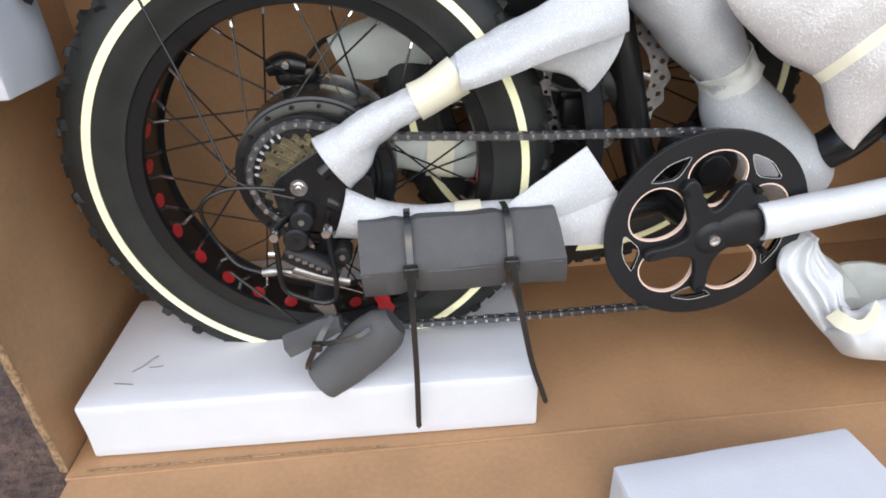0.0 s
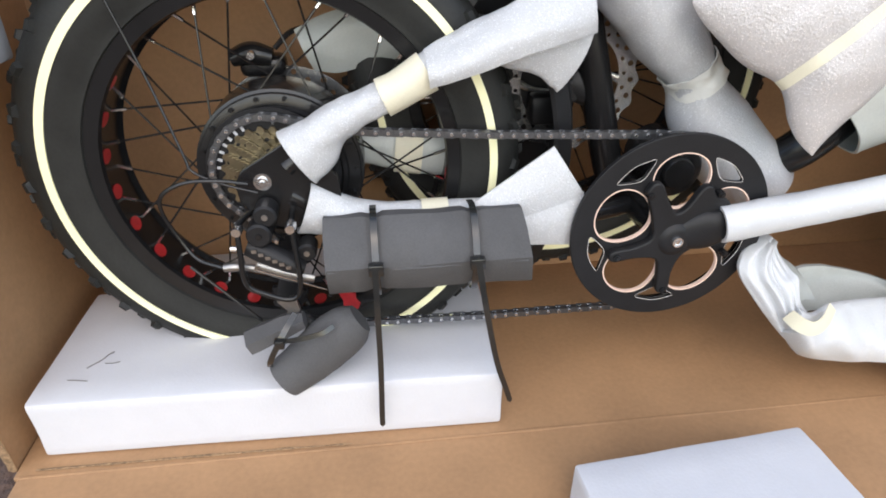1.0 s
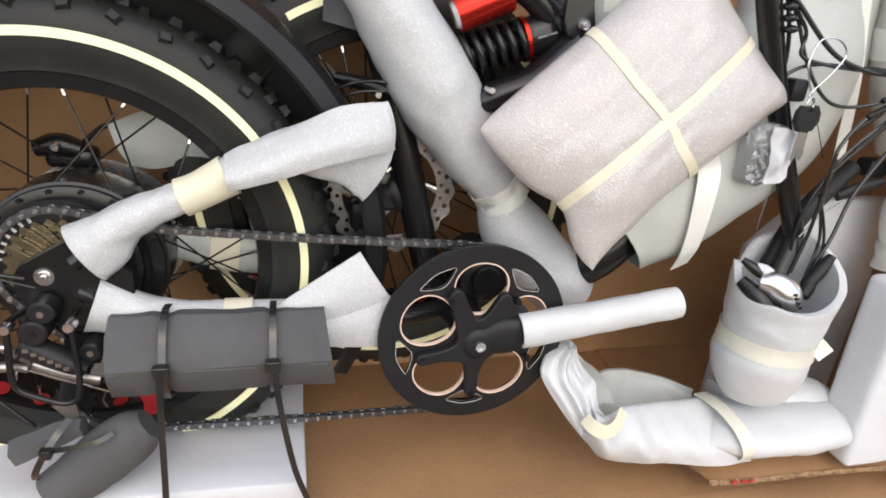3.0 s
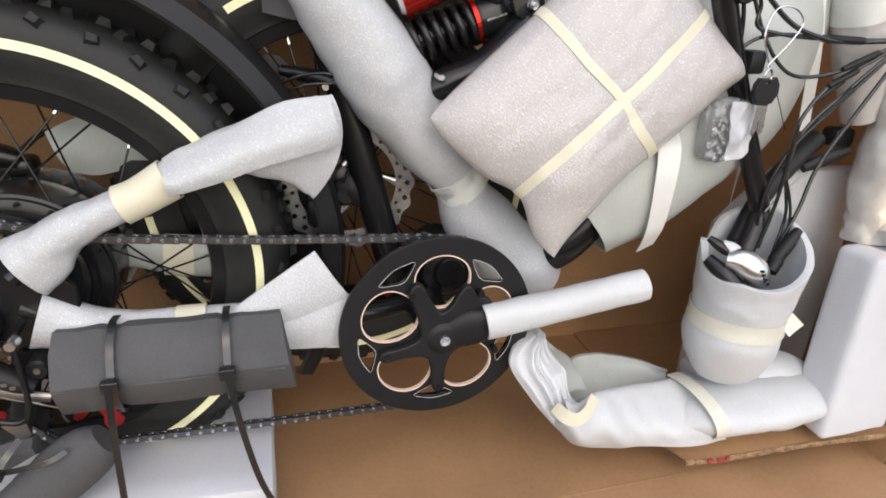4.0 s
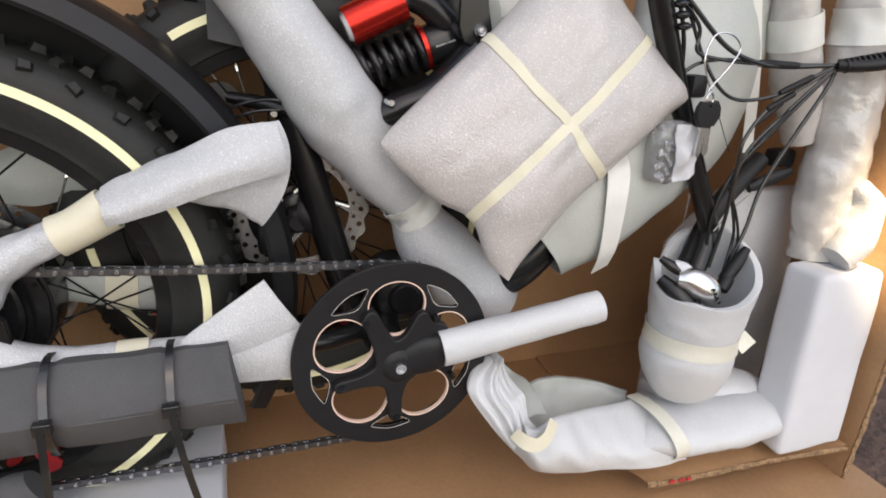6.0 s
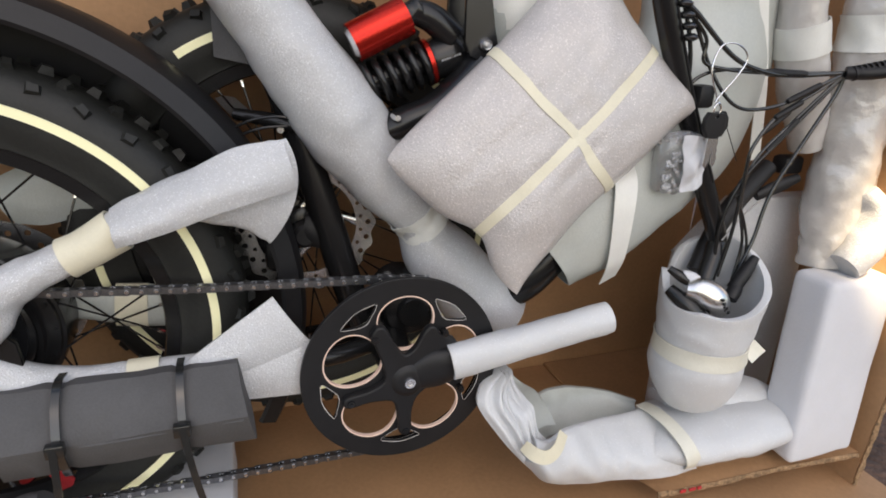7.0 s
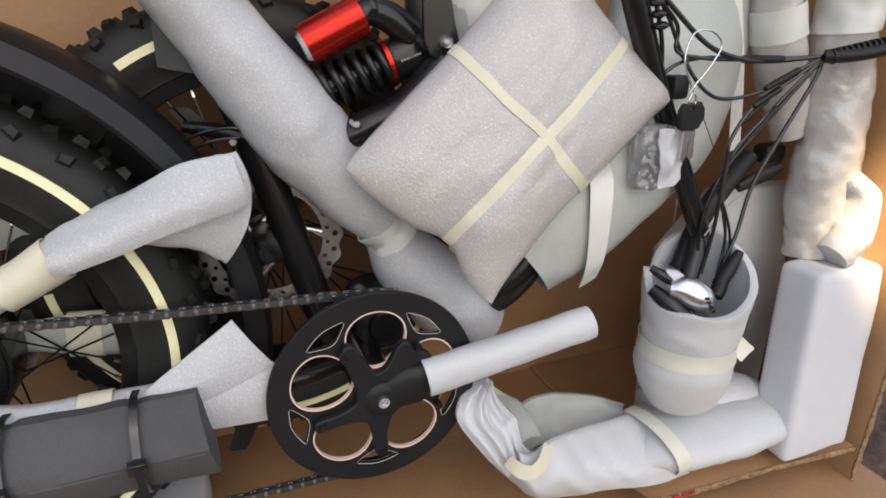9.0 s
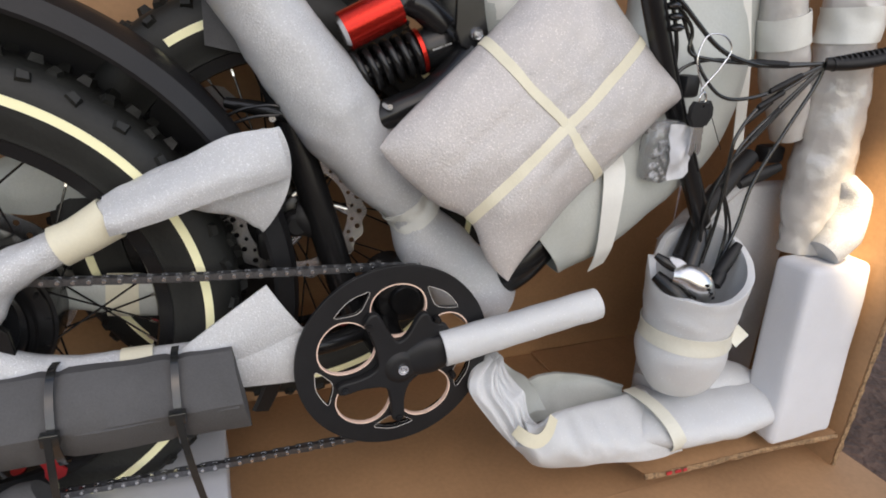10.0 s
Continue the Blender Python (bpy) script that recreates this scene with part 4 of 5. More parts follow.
part("link_plate", tube([(-0.442, -0.096, 0.205), (-0.41, -0.098, 0.192), (-0.385, -0.098, 0.186)], [(0.006, 0.003), (0.007, 0.003), (0.005, 0.003)], segs=10), STEEL, derailleur)
part("cable_adjuster", tube([(-0.472, -0.105, 0.211), (-0.462, -0.105, 0.2115), (-0.452, -0.105, 0.2105), (-0.442, -0.105, 0.2085)], [0.0042, 0.0050, 0.0036, 0.0042], segs=12), STEEL, derailleur, "bright cable adjuster")
part("bare_cable", tube([(-0.443, -0.107, 0.2085), (-0.41, -0.108, 0.195), (-0.372, -0.108, 0.178)], 0.0009, segs=6), CHROME, derailleur, "bare steel cable")
part("adjuster_screw", tube([(-0.462, -0.104, 0.232), (-0.452, -0.104, 0.231)], 0.003, segs=10), CHROME, derailleur)
part("cable_housing", tube([(-0.436, -0.094, 0.297), (-0.46, -0.098, 0.303), (-0.492, -0.098, 0.303), (-0.517, -0.095, 0.290), (-0.522, -0.092, 0.270), (-0.512, -0.092, 0.24), (-0.498, -0.096, 0.218), (-0.472, -0.104, 0.2105)], 0.0021, segs=8), BLACK, derailleur, "thin black cable loop")
part("cable_housing", tube([(-0.506, -0.10, 0.212), (-0.47, -0.104, 0.172), (-0.445, -0.105, 0.142)], 0.0016, segs=8), BLACK, derailleur)
guard = piece("derailleur_guard", tube([(-0.450, -0.112, 0.262), (-0.4505, -0.116, 0.235), (-0.4515, -0.117, 0.207), (-0.4475, -0.117, 0.193), (-0.434, -0.117, 0.184), (-0.414, -0.117, 0.1755), (-0.402, -0.117, 0.178), (-0.3975, -0.117, 0.190), (-0.3965, -0.116, 0.215), (-0.399, -0.112, 0.260)], 0.0029, n=8, segs=12), BLACK, bike, "bent black steel derailleur guard")
for x in (-0.450, -0.399):
    part("guard_bolt", lathe([(0.0, -0.009), (0.0045, -0.009), (0.0055, -0.006), (0.0055, 0.004), (0.0, 0.004)], (x, -0.110, 0.257), n=14, closed=False), CHROME, guard, "bright bolt")
part("guard_arm", tube([(-0.450, -0.112, 0.260), (-0.446, -0.100, 0.262), (-0.438, -0.082, 0.262)], 0.003, segs=10), BLACK, guard)
part("guard_arm", tube([(-0.399, -0.112, 0.258), (-0.399, -0.100, 0.260), (-0.40, -0.082, 0.260)], 0.003, segs=10), BLACK, guard)
part("grey_bracket", plate([[(-0.423, 0.172), (-0.405, 0.176), (-0.402, 0.160), (-0.409, 0.146), (-0.419, 0.146), (-0.414, 0.160)]], 0.004, Matrix.Translation((0, -0.114, 0)) @ UPRIGHT, 0.0006), STEEL, guard)
piece("fender_stay", tube([(-0.4275, -0.096, 0.288), (-0.46, -0.093, 0.298), (-0.486, -0.088, 0.310), (-0.492, -0.084, 0.325), (-0.512, -0.070, 0.392), (-0.536, -0.066, 0.478), (-0.556, -0.062, 0.560)], 0.0014, n=6, segs=8), BLACK, bike, "thin steel mudguard stay")
piece("rear_rotor", plate([circle(0, 0, 0.088, 80), circle(0, 0, 0.066, 60)] + [circle(*polar(0.0815 if i % 2 else 0.075, 12 * i), 0.0030, 10) for i in range(30)], 0.002, Matrix.Translation(REAR + Vector((0.006, 0.058, 0.002))) @ UPRIGHT), CHROME, bike, "drilled steel brake disc")
caliper = piece("rear_caliper", block((-0.455, 0.045, 0.362), (-0.405, 0.075, 0.385), 0.008, 3, turn=None), BLACK, bike, "black disc brake caliper")
part("caliper_body", tube([(-0.462, 0.05, 0.383), (-0.44, 0.05, 0.388), (-0.418, 0.05, 0.383)], [0.009, 0.013, 0.010], segs=14), BLACK, caliper)
part("brake_hose", tube([(-0.415, 0.052, 0.392), (-0.395, 0.06, 0.408), (-0.365, 0.07, 0.412)], 0.003, segs=8), BLACK, caliper)
part("caliper_bolt", lathe([(0.0, -0.006), (0.004, -0.006), (0.005, 0.0)], (-0.438, 0.037, 0.389), n=12, closed=False), CHROME, caliper)
# red shape by the rim, purpose unknown, cut as a flat scrap
scrap = piece("red_scrap", plate([[(-0.366, 0.124), (-0.356, 0.127), (-0.349, 0.122), (-0.3485, 0.114), (-0.344, 0.108), (-0.347, 0.100), (-0.346, 0.093), (-0.353, 0.089), (-0.359, 0.095), (-0.363, 0.104), (-0.362, 0.113)]], 0.006, Matrix.Translation((0, -0.036, 0)) @ UPRIGHT, 0.001), RED, bike, "flat red scrap")

# ---- front wheel: fork, disc ----
ROT = Vector((-0.080, 0.046, 0.345))
slots = [circle(*polar(0.074, 15 * i), 0.0033, 12) for i in range(24)] + [circle(*polar(0.0655, 15 * i + 7), 0.0023, 10) for i in range(24)]
rotor = piece("front_rotor", plate([[polar(0.0815 + 0.0025 * math.cos(radians(6 * i * 6)), 2 * i) for i in range(180)], circle(0, 0, 0.0595, 60)] + slots, 0.002, Matrix.Translation(ROT) @ UPRIGHT), CHROME, bike, "drilled steel brake disc")
for i in range(6):
    a, b = polar(0.061, 60 * i), polar(0.022, 60 * i + 38)
    m = polar(0.044, 60 * i + 10)
    part("rotor_arm", tube([(ROT.x + a[0], ROT.y, ROT.z + a[1]), (ROT.x + m[0], ROT.y, ROT.z + m[1]), (ROT.x + b[0], ROT.y, ROT.z + b[1])], [(0.005, 0.001), (0.0035, 0.001), (0.005, 0.001)], segs=8), CHROME, rotor)
part("rotor_carrier", lathe([(0.0, -0.004), (0.020, -0.004), (0.024, -0.002), (0.024, 0.002), (0.0, 0.002)], ROT, n=32, closed=False), BLACK, rotor)
fork = piece("fork", tube([(-0.120, 0.028, 0.560), (-0.100, 0.028, 0.500), (-0.084, 0.026, 0.450), (-0.060, 0.024, 0.362), (-0.035, 0.024, 0.268), (-0.022, 0.024, 0.222)], [0.0165, 0.0165, 0.0172, 0.0185, 0.0185, 0.017], n=5, segs=18), BLACK, bike, "gloss black suspension fork leg")
part("axle_clamp", tube([(-0.085, 0.030, 0.348), (-0.072, 0.028, 0.345), (-0.052, 0.026, 0.332)], [(0.018, 0.012), (0.021, 0.013), (0.016, 0.012)], segs=16), BLACK_MATT, fork)
part("axle_cap", lathe([(0.0, -0.008), (0.010, -0.008), (0.014, -0.004), (0.015, 0.01), (0.0, 0.01)], (-0.085, 0.026, 0.340), n=20, closed=False), BLACK_MATT, fork)
part("caliper", block((-0.130, 0.022, 0.300), (-0.098, 0.05, 0.335), 0.006, 2), BLACK_MATT, fork)
part("crown", tube([(-0.15, 0.04, 0.478), (-0.12, 0.025, 0.474), (-0.09, 0.01, 0.468), (-0.062, 0.015, 0.455)], [(0.006, 0.008), (0.008, 0.010), (0.008, 0.010), (0.006, 0.008)], segs=12), BLACK, fork)
part("brake_hose", tube([(-0.158, 0.01, 0.466), (-0.13, 0.0, 0.478), (-0.10, -0.01, 0.480), (-0.08, 0.0, 0.462)], 0.0017, segs=8), BLACK, fork)
part("brake_hose", tube([(-0.150, 0.012, 0.459), (-0.125, 0.004, 0.468), (-0.10, 0.0, 0.470)], 0.0017, segs=8), BLACK, fork)
part("crown_bolt", lathe([(0.0, -0.004), (0.0035, -0.004), (0.0045, 0.0)], (-0.107, 0.004, 0.466), n=12, closed=False), CHROME, fork)

# ---- rear shock ----
SH0, SH1 = Vector((-0.030, 0.004, 0.507)), Vector((0.102, -0.006, 0.555))
sd = (SH1 - SH0).normalized()
shock = piece("rear_shock", tube([SH0 - sd * 0.02, SH0, SH0 + sd * 0.05, SH1 - sd * 0.055], 0.0125, segs=18), BLACK, bike, "coil-spring rear shock with a red canister")
turns, pts = 6.5, []
side_a = sd.cross(Vector((0, 1, 0))).normalized()
side_b = sd.cross(side_a).normalized()
for i in range(105):
    a = 2 * math.pi * turns * i / 104
    pts.append(SH0 + sd * (0.004 + 0.080 * i / 104) + (side_a * math.cos(a) + side_b * math.sin(a)) * 0.0215)
part("spring", tube(pts, 0.0040, n=1, segs=10), BLACK, shock, "gloss black coil spring")
part("spring_collar", tube([SH0 + sd * 0.085, SH0 + sd * 0.0895], 0.0245, n=1, segs=28), RED_ALLOY, shock, "red anodised collar")
part("shock_body", tube([SH0 + sd * 0.089, SH0 + sd * 0.094, SH0 + sd * 0.118, SH0 + sd * 0.128], [0.021, 0.0225, 0.0225, 0.016], n=3, segs=28), BLACK, shock)
for i in range(8):
    q = SH0 + sd * (0.096 + 0.0028 * i) + Vector((0, -0.0226, 0.0))
    part("printed_bar", block(q - Vector((0.0008, 0.0004, 0.0009)), q + Vector((0.0008, 0.0004, 0.0009)), 0), STYRO, shock, "small printed mark")
CA0, CA1 = Vector((-0.0315, -0.010, 0.5545)), Vector((0.022, -0.012, 0.581))
cd = (CA1 - CA0).normalized()
can = part("canister", tube([CA0, CA0 + cd * 0.002, CA0 + cd * 0.004, CA1 - cd * 0.003, CA1], [0.0180, 0.0194, 0.0198, 0.0198, 0.0185], n=3, segs=36), RED_ALLOY, shock, "red anodised canister")
part("canister_cap", tube([CA0 - cd * 0.004, CA0 + cd * 0.001], [0.013, 0.0176], n=2, segs=28), CHROME, shock, "bright canister end")
part("canister_neck", tube([CA1 - cd * 0.001, CA1 + cd * 0.008, CA1 + cd * 0.016, CA1 + cd * 0.020], [0.014, 0.012, 0.014, 0.010], n=3, segs=24), BLACK, shock)
part("canister_bridge", tube([CA1 + cd * 0.012, Vector((0.052, -0.012, 0.580)), Vector((0.075, -0.012, 0.563))], [0.013, 0.015, 0.016], segs=16), BLACK, shock)
part("shock_eye", lathe([(0.0, -0.018), (0.011, -0.018), (0.012, -0.016), (0.012, 0.016), (0.0, 0.016)], SH1, n=20, closed=False), BLACK, shock)
for y, m in ((-0.043, "bracket"), (0.012, "bracket")):
    piece("shock_bracket", plate([[(0.076, 0.70), (0.102, 0.70), (0.102, 0.61), (0.108, 0.575), (0.113, 0.555), (0.108, 0.545), (0.095, 0.541), (0.083, 0.546), (0.077, 0.56), (0.077, 0.60)]], 0.005, Matrix.Translation((0, y, 0)) @ UPRIGHT, 0.0006), BLACK, bike, "black shock bracket plate")
piece("pivot_bolt", lathe([(0.0, -0.053), (0.0026, -0.053), (0.003, -0.050), (0.0052, -0.053), (0.0062, -0.050), (0.0072, -0.0485), (0.0072, -0.046), (0.0, -0.046)], Vector((0.0985, 0, 0.557)), n=16, closed=False), CHROME, bike, "bright pivot bolt")
piece("swing_arm", tube([(-0.005, -0.010, 0.462), (0.02, -0.015, 0.475), (0.06, -0.02, 0.495), (0.10, -0.03, 0.545)], [(0.014, 0.018), (0.016, 0.02), (0.015, 0.02), (0.010, 0.02)], segs=16), BLACK, bike)
for x, z in ((0.0065, 0.4835), (0.078, 0.5165)):
    piece("link_bolt", lathe([(0.0, -0.047), (0.003, -0.047), (0.004, -0.044), (0.004, -0.03), (0.0, -0.03)], Vector((x, 0, z)), n=12, closed=False), CHROME, bike)

top_wrap = thing("foam_wrap", (0.06, 0.02, 0.64), "white foam sheet round the saddle clamp", "packing foam")
piece("sheet", tube([(-0.02, 0.02, 0.648), (0.02, 0.02, 0.640), (0.07, 0.02, 0.636), (0.11, 0.02, 0.642)], [(0.024, 0.03), (0.032, 0.035), (0.034, 0.036), (0.028, 0.03)], segs=24, crease=0.003, wall=0.003, seed=66), WRAP, top_wrap)

# ---- grey foam offcut under the derailleur ----
offcut = thing("foam_offcut", (-0.39, -0.12, 0.08), "grey foam pipe offcut tied under the derailleur", "packing foam")
piece("pipe", tube([(-0.340, -0.120, 0.146), (-0.352, -0.122, 0.138), (-0.378, -0.128, 0.120), (-0.402, -0.134, 0.103), (-0.425, -0.139, 0.0875)], [(0.017, 0.016), (0.026, 0.021), (0.029, 0.022), (0.0265, 0.022), (0.0235, 0.0215)], n=6, segs=32, crease=0.0012, freq=40), GREYFOAM, offcut)
# the pipe is solid; a black plug paints the shade of its hollow
piece("dark_plug", tube([(-0.4235, -0.1385, 0.0880), (-0.4265, -0.1394, 0.0858)], [(0.0045, 0.011), (0.0045, 0.011)], n=1, segs=16), BLACK_MATT, offcut, "black plug standing for the shaded hollow of the pipe")
piece("pipe_end", tube([(-0.457, -0.124, 0.129), (-0.437, -0.122, 0.137), (-0.415, -0.120, 0.145), (-0.398, -0.119, 0.150)], [(0.0130, 0.018), (0.0130, 0.018), (0.012, 0.016), (0.008, 0.012)], n=5, segs=6, crease=0.001, freq=40), GREYFOAM, offcut)
offtie = thing("zip_tie", (-0.42, -0.14, 0.14), "black nylon zip tie round the grey foam offcut", "zip tie")
piece("strap", ribbon([(-0.404, -0.132, 0.168), (-0.414, -0.146, 0.158), (-0.424, -0.152, 0.142), (-0.433, -0.150, 0.124), (-0.436, -0.145, 0.112)], [(0, -1, 0.6), (0, -1, 0.4), (0, -1, 0.1), (0, -1, -0.2), (0, -1, -0.4)], 0.006, 0.0015), ZIP, offtie)
piece("strap", ribbon([(-0.421, -0.150, 0.147), (-0.400, -0.152, 0.150), (-0.378, -0.148, 0.152), (-0.366, -0.142, 0.156)], [(0, -1, 0.3)] * 4, 0.005, 0.0015), ZIP, offtie)
piece("tie_head", block((-0.4255, -0.158, 0.142), (-0.4155, -0.149, 0.152), 0.0015, 2), ZIP, offtie)

# ---- foam behind the wheels ----
stay_wrap = thing("foam_wrap", (-0.33, 0.045, 0.4), "white foam sheet round the far seat stay behind the spokes, coloured as shaded", "packing foam")
# dimness behind the spokes is put into the colour with the darker foam
piece("sheet", sheet([(-0.392, 0.056, 0.410), (-0.36, 0.054, 0.425), (-0.325, 0.052, 0.431), (-0.285, 0.048, 0.416), (-0.262, 0.045, 0.398)], [(-0.375, 0.060, 0.365), (-0.35, 0.058, 0.362), (-0.32, 0.056, 0.368), (-0.285, 0.052, 0.376), (-0.258, 0.050, 0.385)], thick=0.004, bulge=0.010, crease=0.003, seed=61), WRAP_INNER, stay_wrap)
strip = thing("foam_sheet", (-0.47, 0.15, 0.03), "white foam slab lying behind the rear wheel", "packing foam")
piece("slab", block((-0.62, 0.110, 0.001), (-0.36, 0.186, 0.062), 0.005, 2, cuts=4, rough=0.001), STYRO, strip)
far_wrap = thing("foam_wrap", (-0.28, 0.03, 0.26), "cream foam sheet taped round the far chain stay, coloured as shaded", "packing foam")
# darker foam colour again stands for the shade on this far wrap
piece("sheet", tube([(-0.352, 0.034, 0.284), (-0.32, 0.032, 0.278), (-0.285, 0.030, 0.274), (-0.25, 0.028, 0.270), (-0.222, 0.026, 0.266)], [(0.014, 0.009), (0.019, 0.010), (0.024, 0.010), (0.025, 0.010), (0.022, 0.009)], segs=24, crease=0.003, wall=0.002, seed=62), WRAP_INNER, far_wrap)
piece("tape", tube([(-0.290, 0.030, 0.2745), (-0.258, 0.0285, 0.2710)], [(0.0252, 0.0116), (0.0262, 0.0116)], segs=24, wall=0.001), TAPE, far_wrap, "band of masking tape")
piece("far_stay", tube([(-0.40, 0.066, 0.295), (-0.37, 0.060, 0.276), (-0.34, 0.052, 0.262)], [0.014, 0.015, 0.011], segs=12), BLACK, bike)

scrap_foam = thing("foam_scrap", (-0.15, 0.16, 0.47), "small white foam scrap against the back of the box", "packing foam")
piece("scrap", sheet([(-0.172, 0.181, 0.478), (-0.160, 0.180, 0.481), (-0.148, 0.181, 0.479)], [(-0.150, 0.182, 0.450), (-0.138, 0.181, 0.452), (-0.124, 0.182, 0.456)], thick=0.004, bulge=0.004, crease=0.002, seed=71), WRAP, scrap_foam)

# ---- folded handlebar, levers ----
stem = piece("handlebar_post", tube([(0.250, -0.105, 0.66), (0.269, -0.104, 0.60), (0.309, -0.102, 0.515), (0.360, -0.102, 0.415), (0.394, -0.104, 0.347), (0.391, -0.109, 0.330), (0.375, -0.120, 0.305), (0.360, -0.130, 0.28)], [0.0128, 0.0125, 0.0120, 0.0118, 0.0116, 0.0116, 0.0115, 0.0115], n=7, segs=20), BLACK, bike, "gloss black folded handlebar post")
part("post_groove", tube([(0.274, -0.1155, 0.60), (0.314, -0.1135, 0.515), (0.365, -0.1130, 0.415)], 0.0014, segs=8), BLACK_MATT, stem)
part("switch_mount", block((0.320, -0.118, 0.500), (0.340, -0.096, 0.524), 0.004, 2), BLACK_MATT, stem)
part("lever_body", tube([(0.330, -0.140, 0.298), (0.343, -0.150, 0.297), (0.356, -0.158, 0.288), (0.366, -0.162, 0.272)], [(0.010, 0.012), (0.016, 0.014), (0.017, 0.014), (0.012, 0.01)], segs=18), CHROME, stem, "polished gear-shift pod")
part("lever_block", tube([(0.318, -0.125, 0.292), (0.330, -0.146, 0.278), (0.344, -0.158, 0.262)], [(0.007, 0.009), (0.011, 0.012), (0.010, 0.010)], segs=18), BLACK, stem)
# white scrap inside the cup, grouped with the lever parts
part("white_scrap", tube([(0.327, -0.130, 0.312), (0.338, -0.138, 0.304), (0.346, -0.146, 0.292)], [(0.006, 0.008), (0.011, 0.010), (0.007, 0.007)], segs=16), STYRO, stem, "small white scrap by the lever")
part("lever_blade", tube([(0.314, -0.124, 0.318), (0.322, -0.132, 0.312), (0.334, -0.140, 0.304)], [(0.004, 0.004), (0.006, 0.006), (0.006, 0.006)], segs=10), BLACK, stem)
for i in range(4):
    q = Vector((0.354 + 0.003 * i, -0.1722 - 0.0008 * i, 0.294 - 0.0052 * i))
    part("printed_bar", block(q - Vector((0.0018, 0.0005, 0.0016)), q + Vector((0.0018, 0.0005, 0.0016)), 0), BLACK, stem, "dark printed mark")
bar = piece("handlebar", tube([(0.375, -0.102, 0.300), (0.410, -0.088, 0.352), (0.455, -0.078, 0.395), (0.49, -0.07, 0.42)], [0.0115, 0.0120, 0.0120, 0.0115], segs=18), BLACK_MATT, bike, "black handlebar clamp")
part("clamp_lever", tube([(0.47, -0.08, 0.385), (0.50, -0.085, 0.398), (0.525, -0.088, 0.408)], [(0.007, 0.006), (0.009, 0.006), (0.006, 0.005)], segs=12), BLACK_MATT, bar)
part("clamp_block", block((0.515, -0.075, 0.408), (0.548, -0.050, 0.432), 0.006, 2), BLACK_MATT, bar)

# ---- wrapped tubes at the end of the box ----
tube_a = thing("foam_wrap", (0.48, -0.08, 0.44), "white foam sheet taped round a handlebar grip", "packing foam")
piece("sheet", tube([(0.464, -0.08, 0.66), (0.477, -0.08, 0.60), (0.491, -0.08, 0.556), (0.514, -0.08, 0.502), (0.534, -0.08, 0.445)], [(0.026, 0.028), (0.027, 0.028), (0.029, 0.030), (0.028, 0.028), (0.017, 0.020)], n=8, segs=28, crease=0.004, freq=20, wall=0.0025, seed=21), PLASTIC_WRAP, tube_a)
piece("tape", tube([(0.480, -0.08, 0.592), (0.491, -0.08, 0.558)], [(0.0298, 0.0308), (0.0308, 0.0318)], n=4, segs=28, crease=0.004, freq=20, wall=0.0012, seed=21), PALE_TAPE, tube_a, "band of pale tape")
tube_b = thing("foam_wrap", (0.54, -0.15, 0.3), "white foam and plastic wrapped saddle post end lit by warm light", "packing foam")
piece("sheet", tube([(0.558, -0.105, 0.67), (0.564, -0.105, 0.60), (0.570, -0.105, 0.54), (0.576, -0.105, 0.47), (0.578, -0.107, 0.40), (0.578, -0.110, 0.34), (0.579, -0.115, 0.296)], [(0.031, 0.032), (0.032, 0.033), (0.034, 0.034), (0.040, 0.036), (0.041, 0.036), (0.038, 0.034), (0.034, 0.030)], n=12, segs=48, crease=0.005, freq=26, wall=0.0025, seed=25), PLASTIC_WRAP, tube_b)
piece("tape", tube([(0.5635, -0.105, 0.605), (0.5675, -0.105, 0.565)], [(0.0345, 0.0350), (0.0350, 0.0358)], n=6, segs=48, crease=0.005, freq=26, wall=0.0012, seed=25), PALE_TAPE, tube_b, "wide band of pale tape")
piece("folded_end", tube([(0.582, -0.135, 0.400), (0.594, -0.145, 0.378), (0.592, -0.150, 0.352), (0.580, -0.152, 0.326), (0.560, -0.152, 0.308)], [(0.012, 0.018), (0.017, 0.024), (0.020, 0.026), (0.022, 0.024), (0.018, 0.020)], n=6, segs=24, crease=0.004, freq=24, seed=27), WRAP, tube_b, "folded end of the sheet")
back_sheet = thing("foam_sheet", (0.5, 0.0, 0.3), "grey foam board standing behind the handlebar", "packing foam")
board = block((0.392, -0.055, 0.02), (0.614, -0.030, 0.375), 0.008, 2, cuts=5, rough=0.003, seed=31)
for v in board.verts:
    # its free corner is cut aslant
    v.co.z = min(v.co.z, 0.300 + 1.3 * max(0.0, v.co.x - 0.405))
piece("board", board, WRAP, back_sheet)

piece("tape", ribbon([(0.405, -0.078, 0.70), (0.418, -0.078, 0.613), (0.444, -0.076, 0.522), (0.464, -0.070, 0.43)], [(0, -1, 0)] * 4, 0.017, 0.001), PALE_TAPE, main_beam, "long strip of pale tape")
# ---- bag of small parts, keys ----
bag = thing("bubble_bag", (0.31, -0.11, 0.44), "crumpled bubble-wrap bag with small parts", "bag")
bm = tube([(0.281, -0.110, 0.440), (0.290, -0.112, 0.440), (0.310, -0.114, 0.442), (0.335, -0.116, 0.440)], [(0.026, 0.008), (0.034, 0.013), (0.036, 0.014), (0.028, 0.010)], n=9, segs=40, crease=0.004, freq=60, seed=41)
piece("bag", bm, BUBBLE, bag)
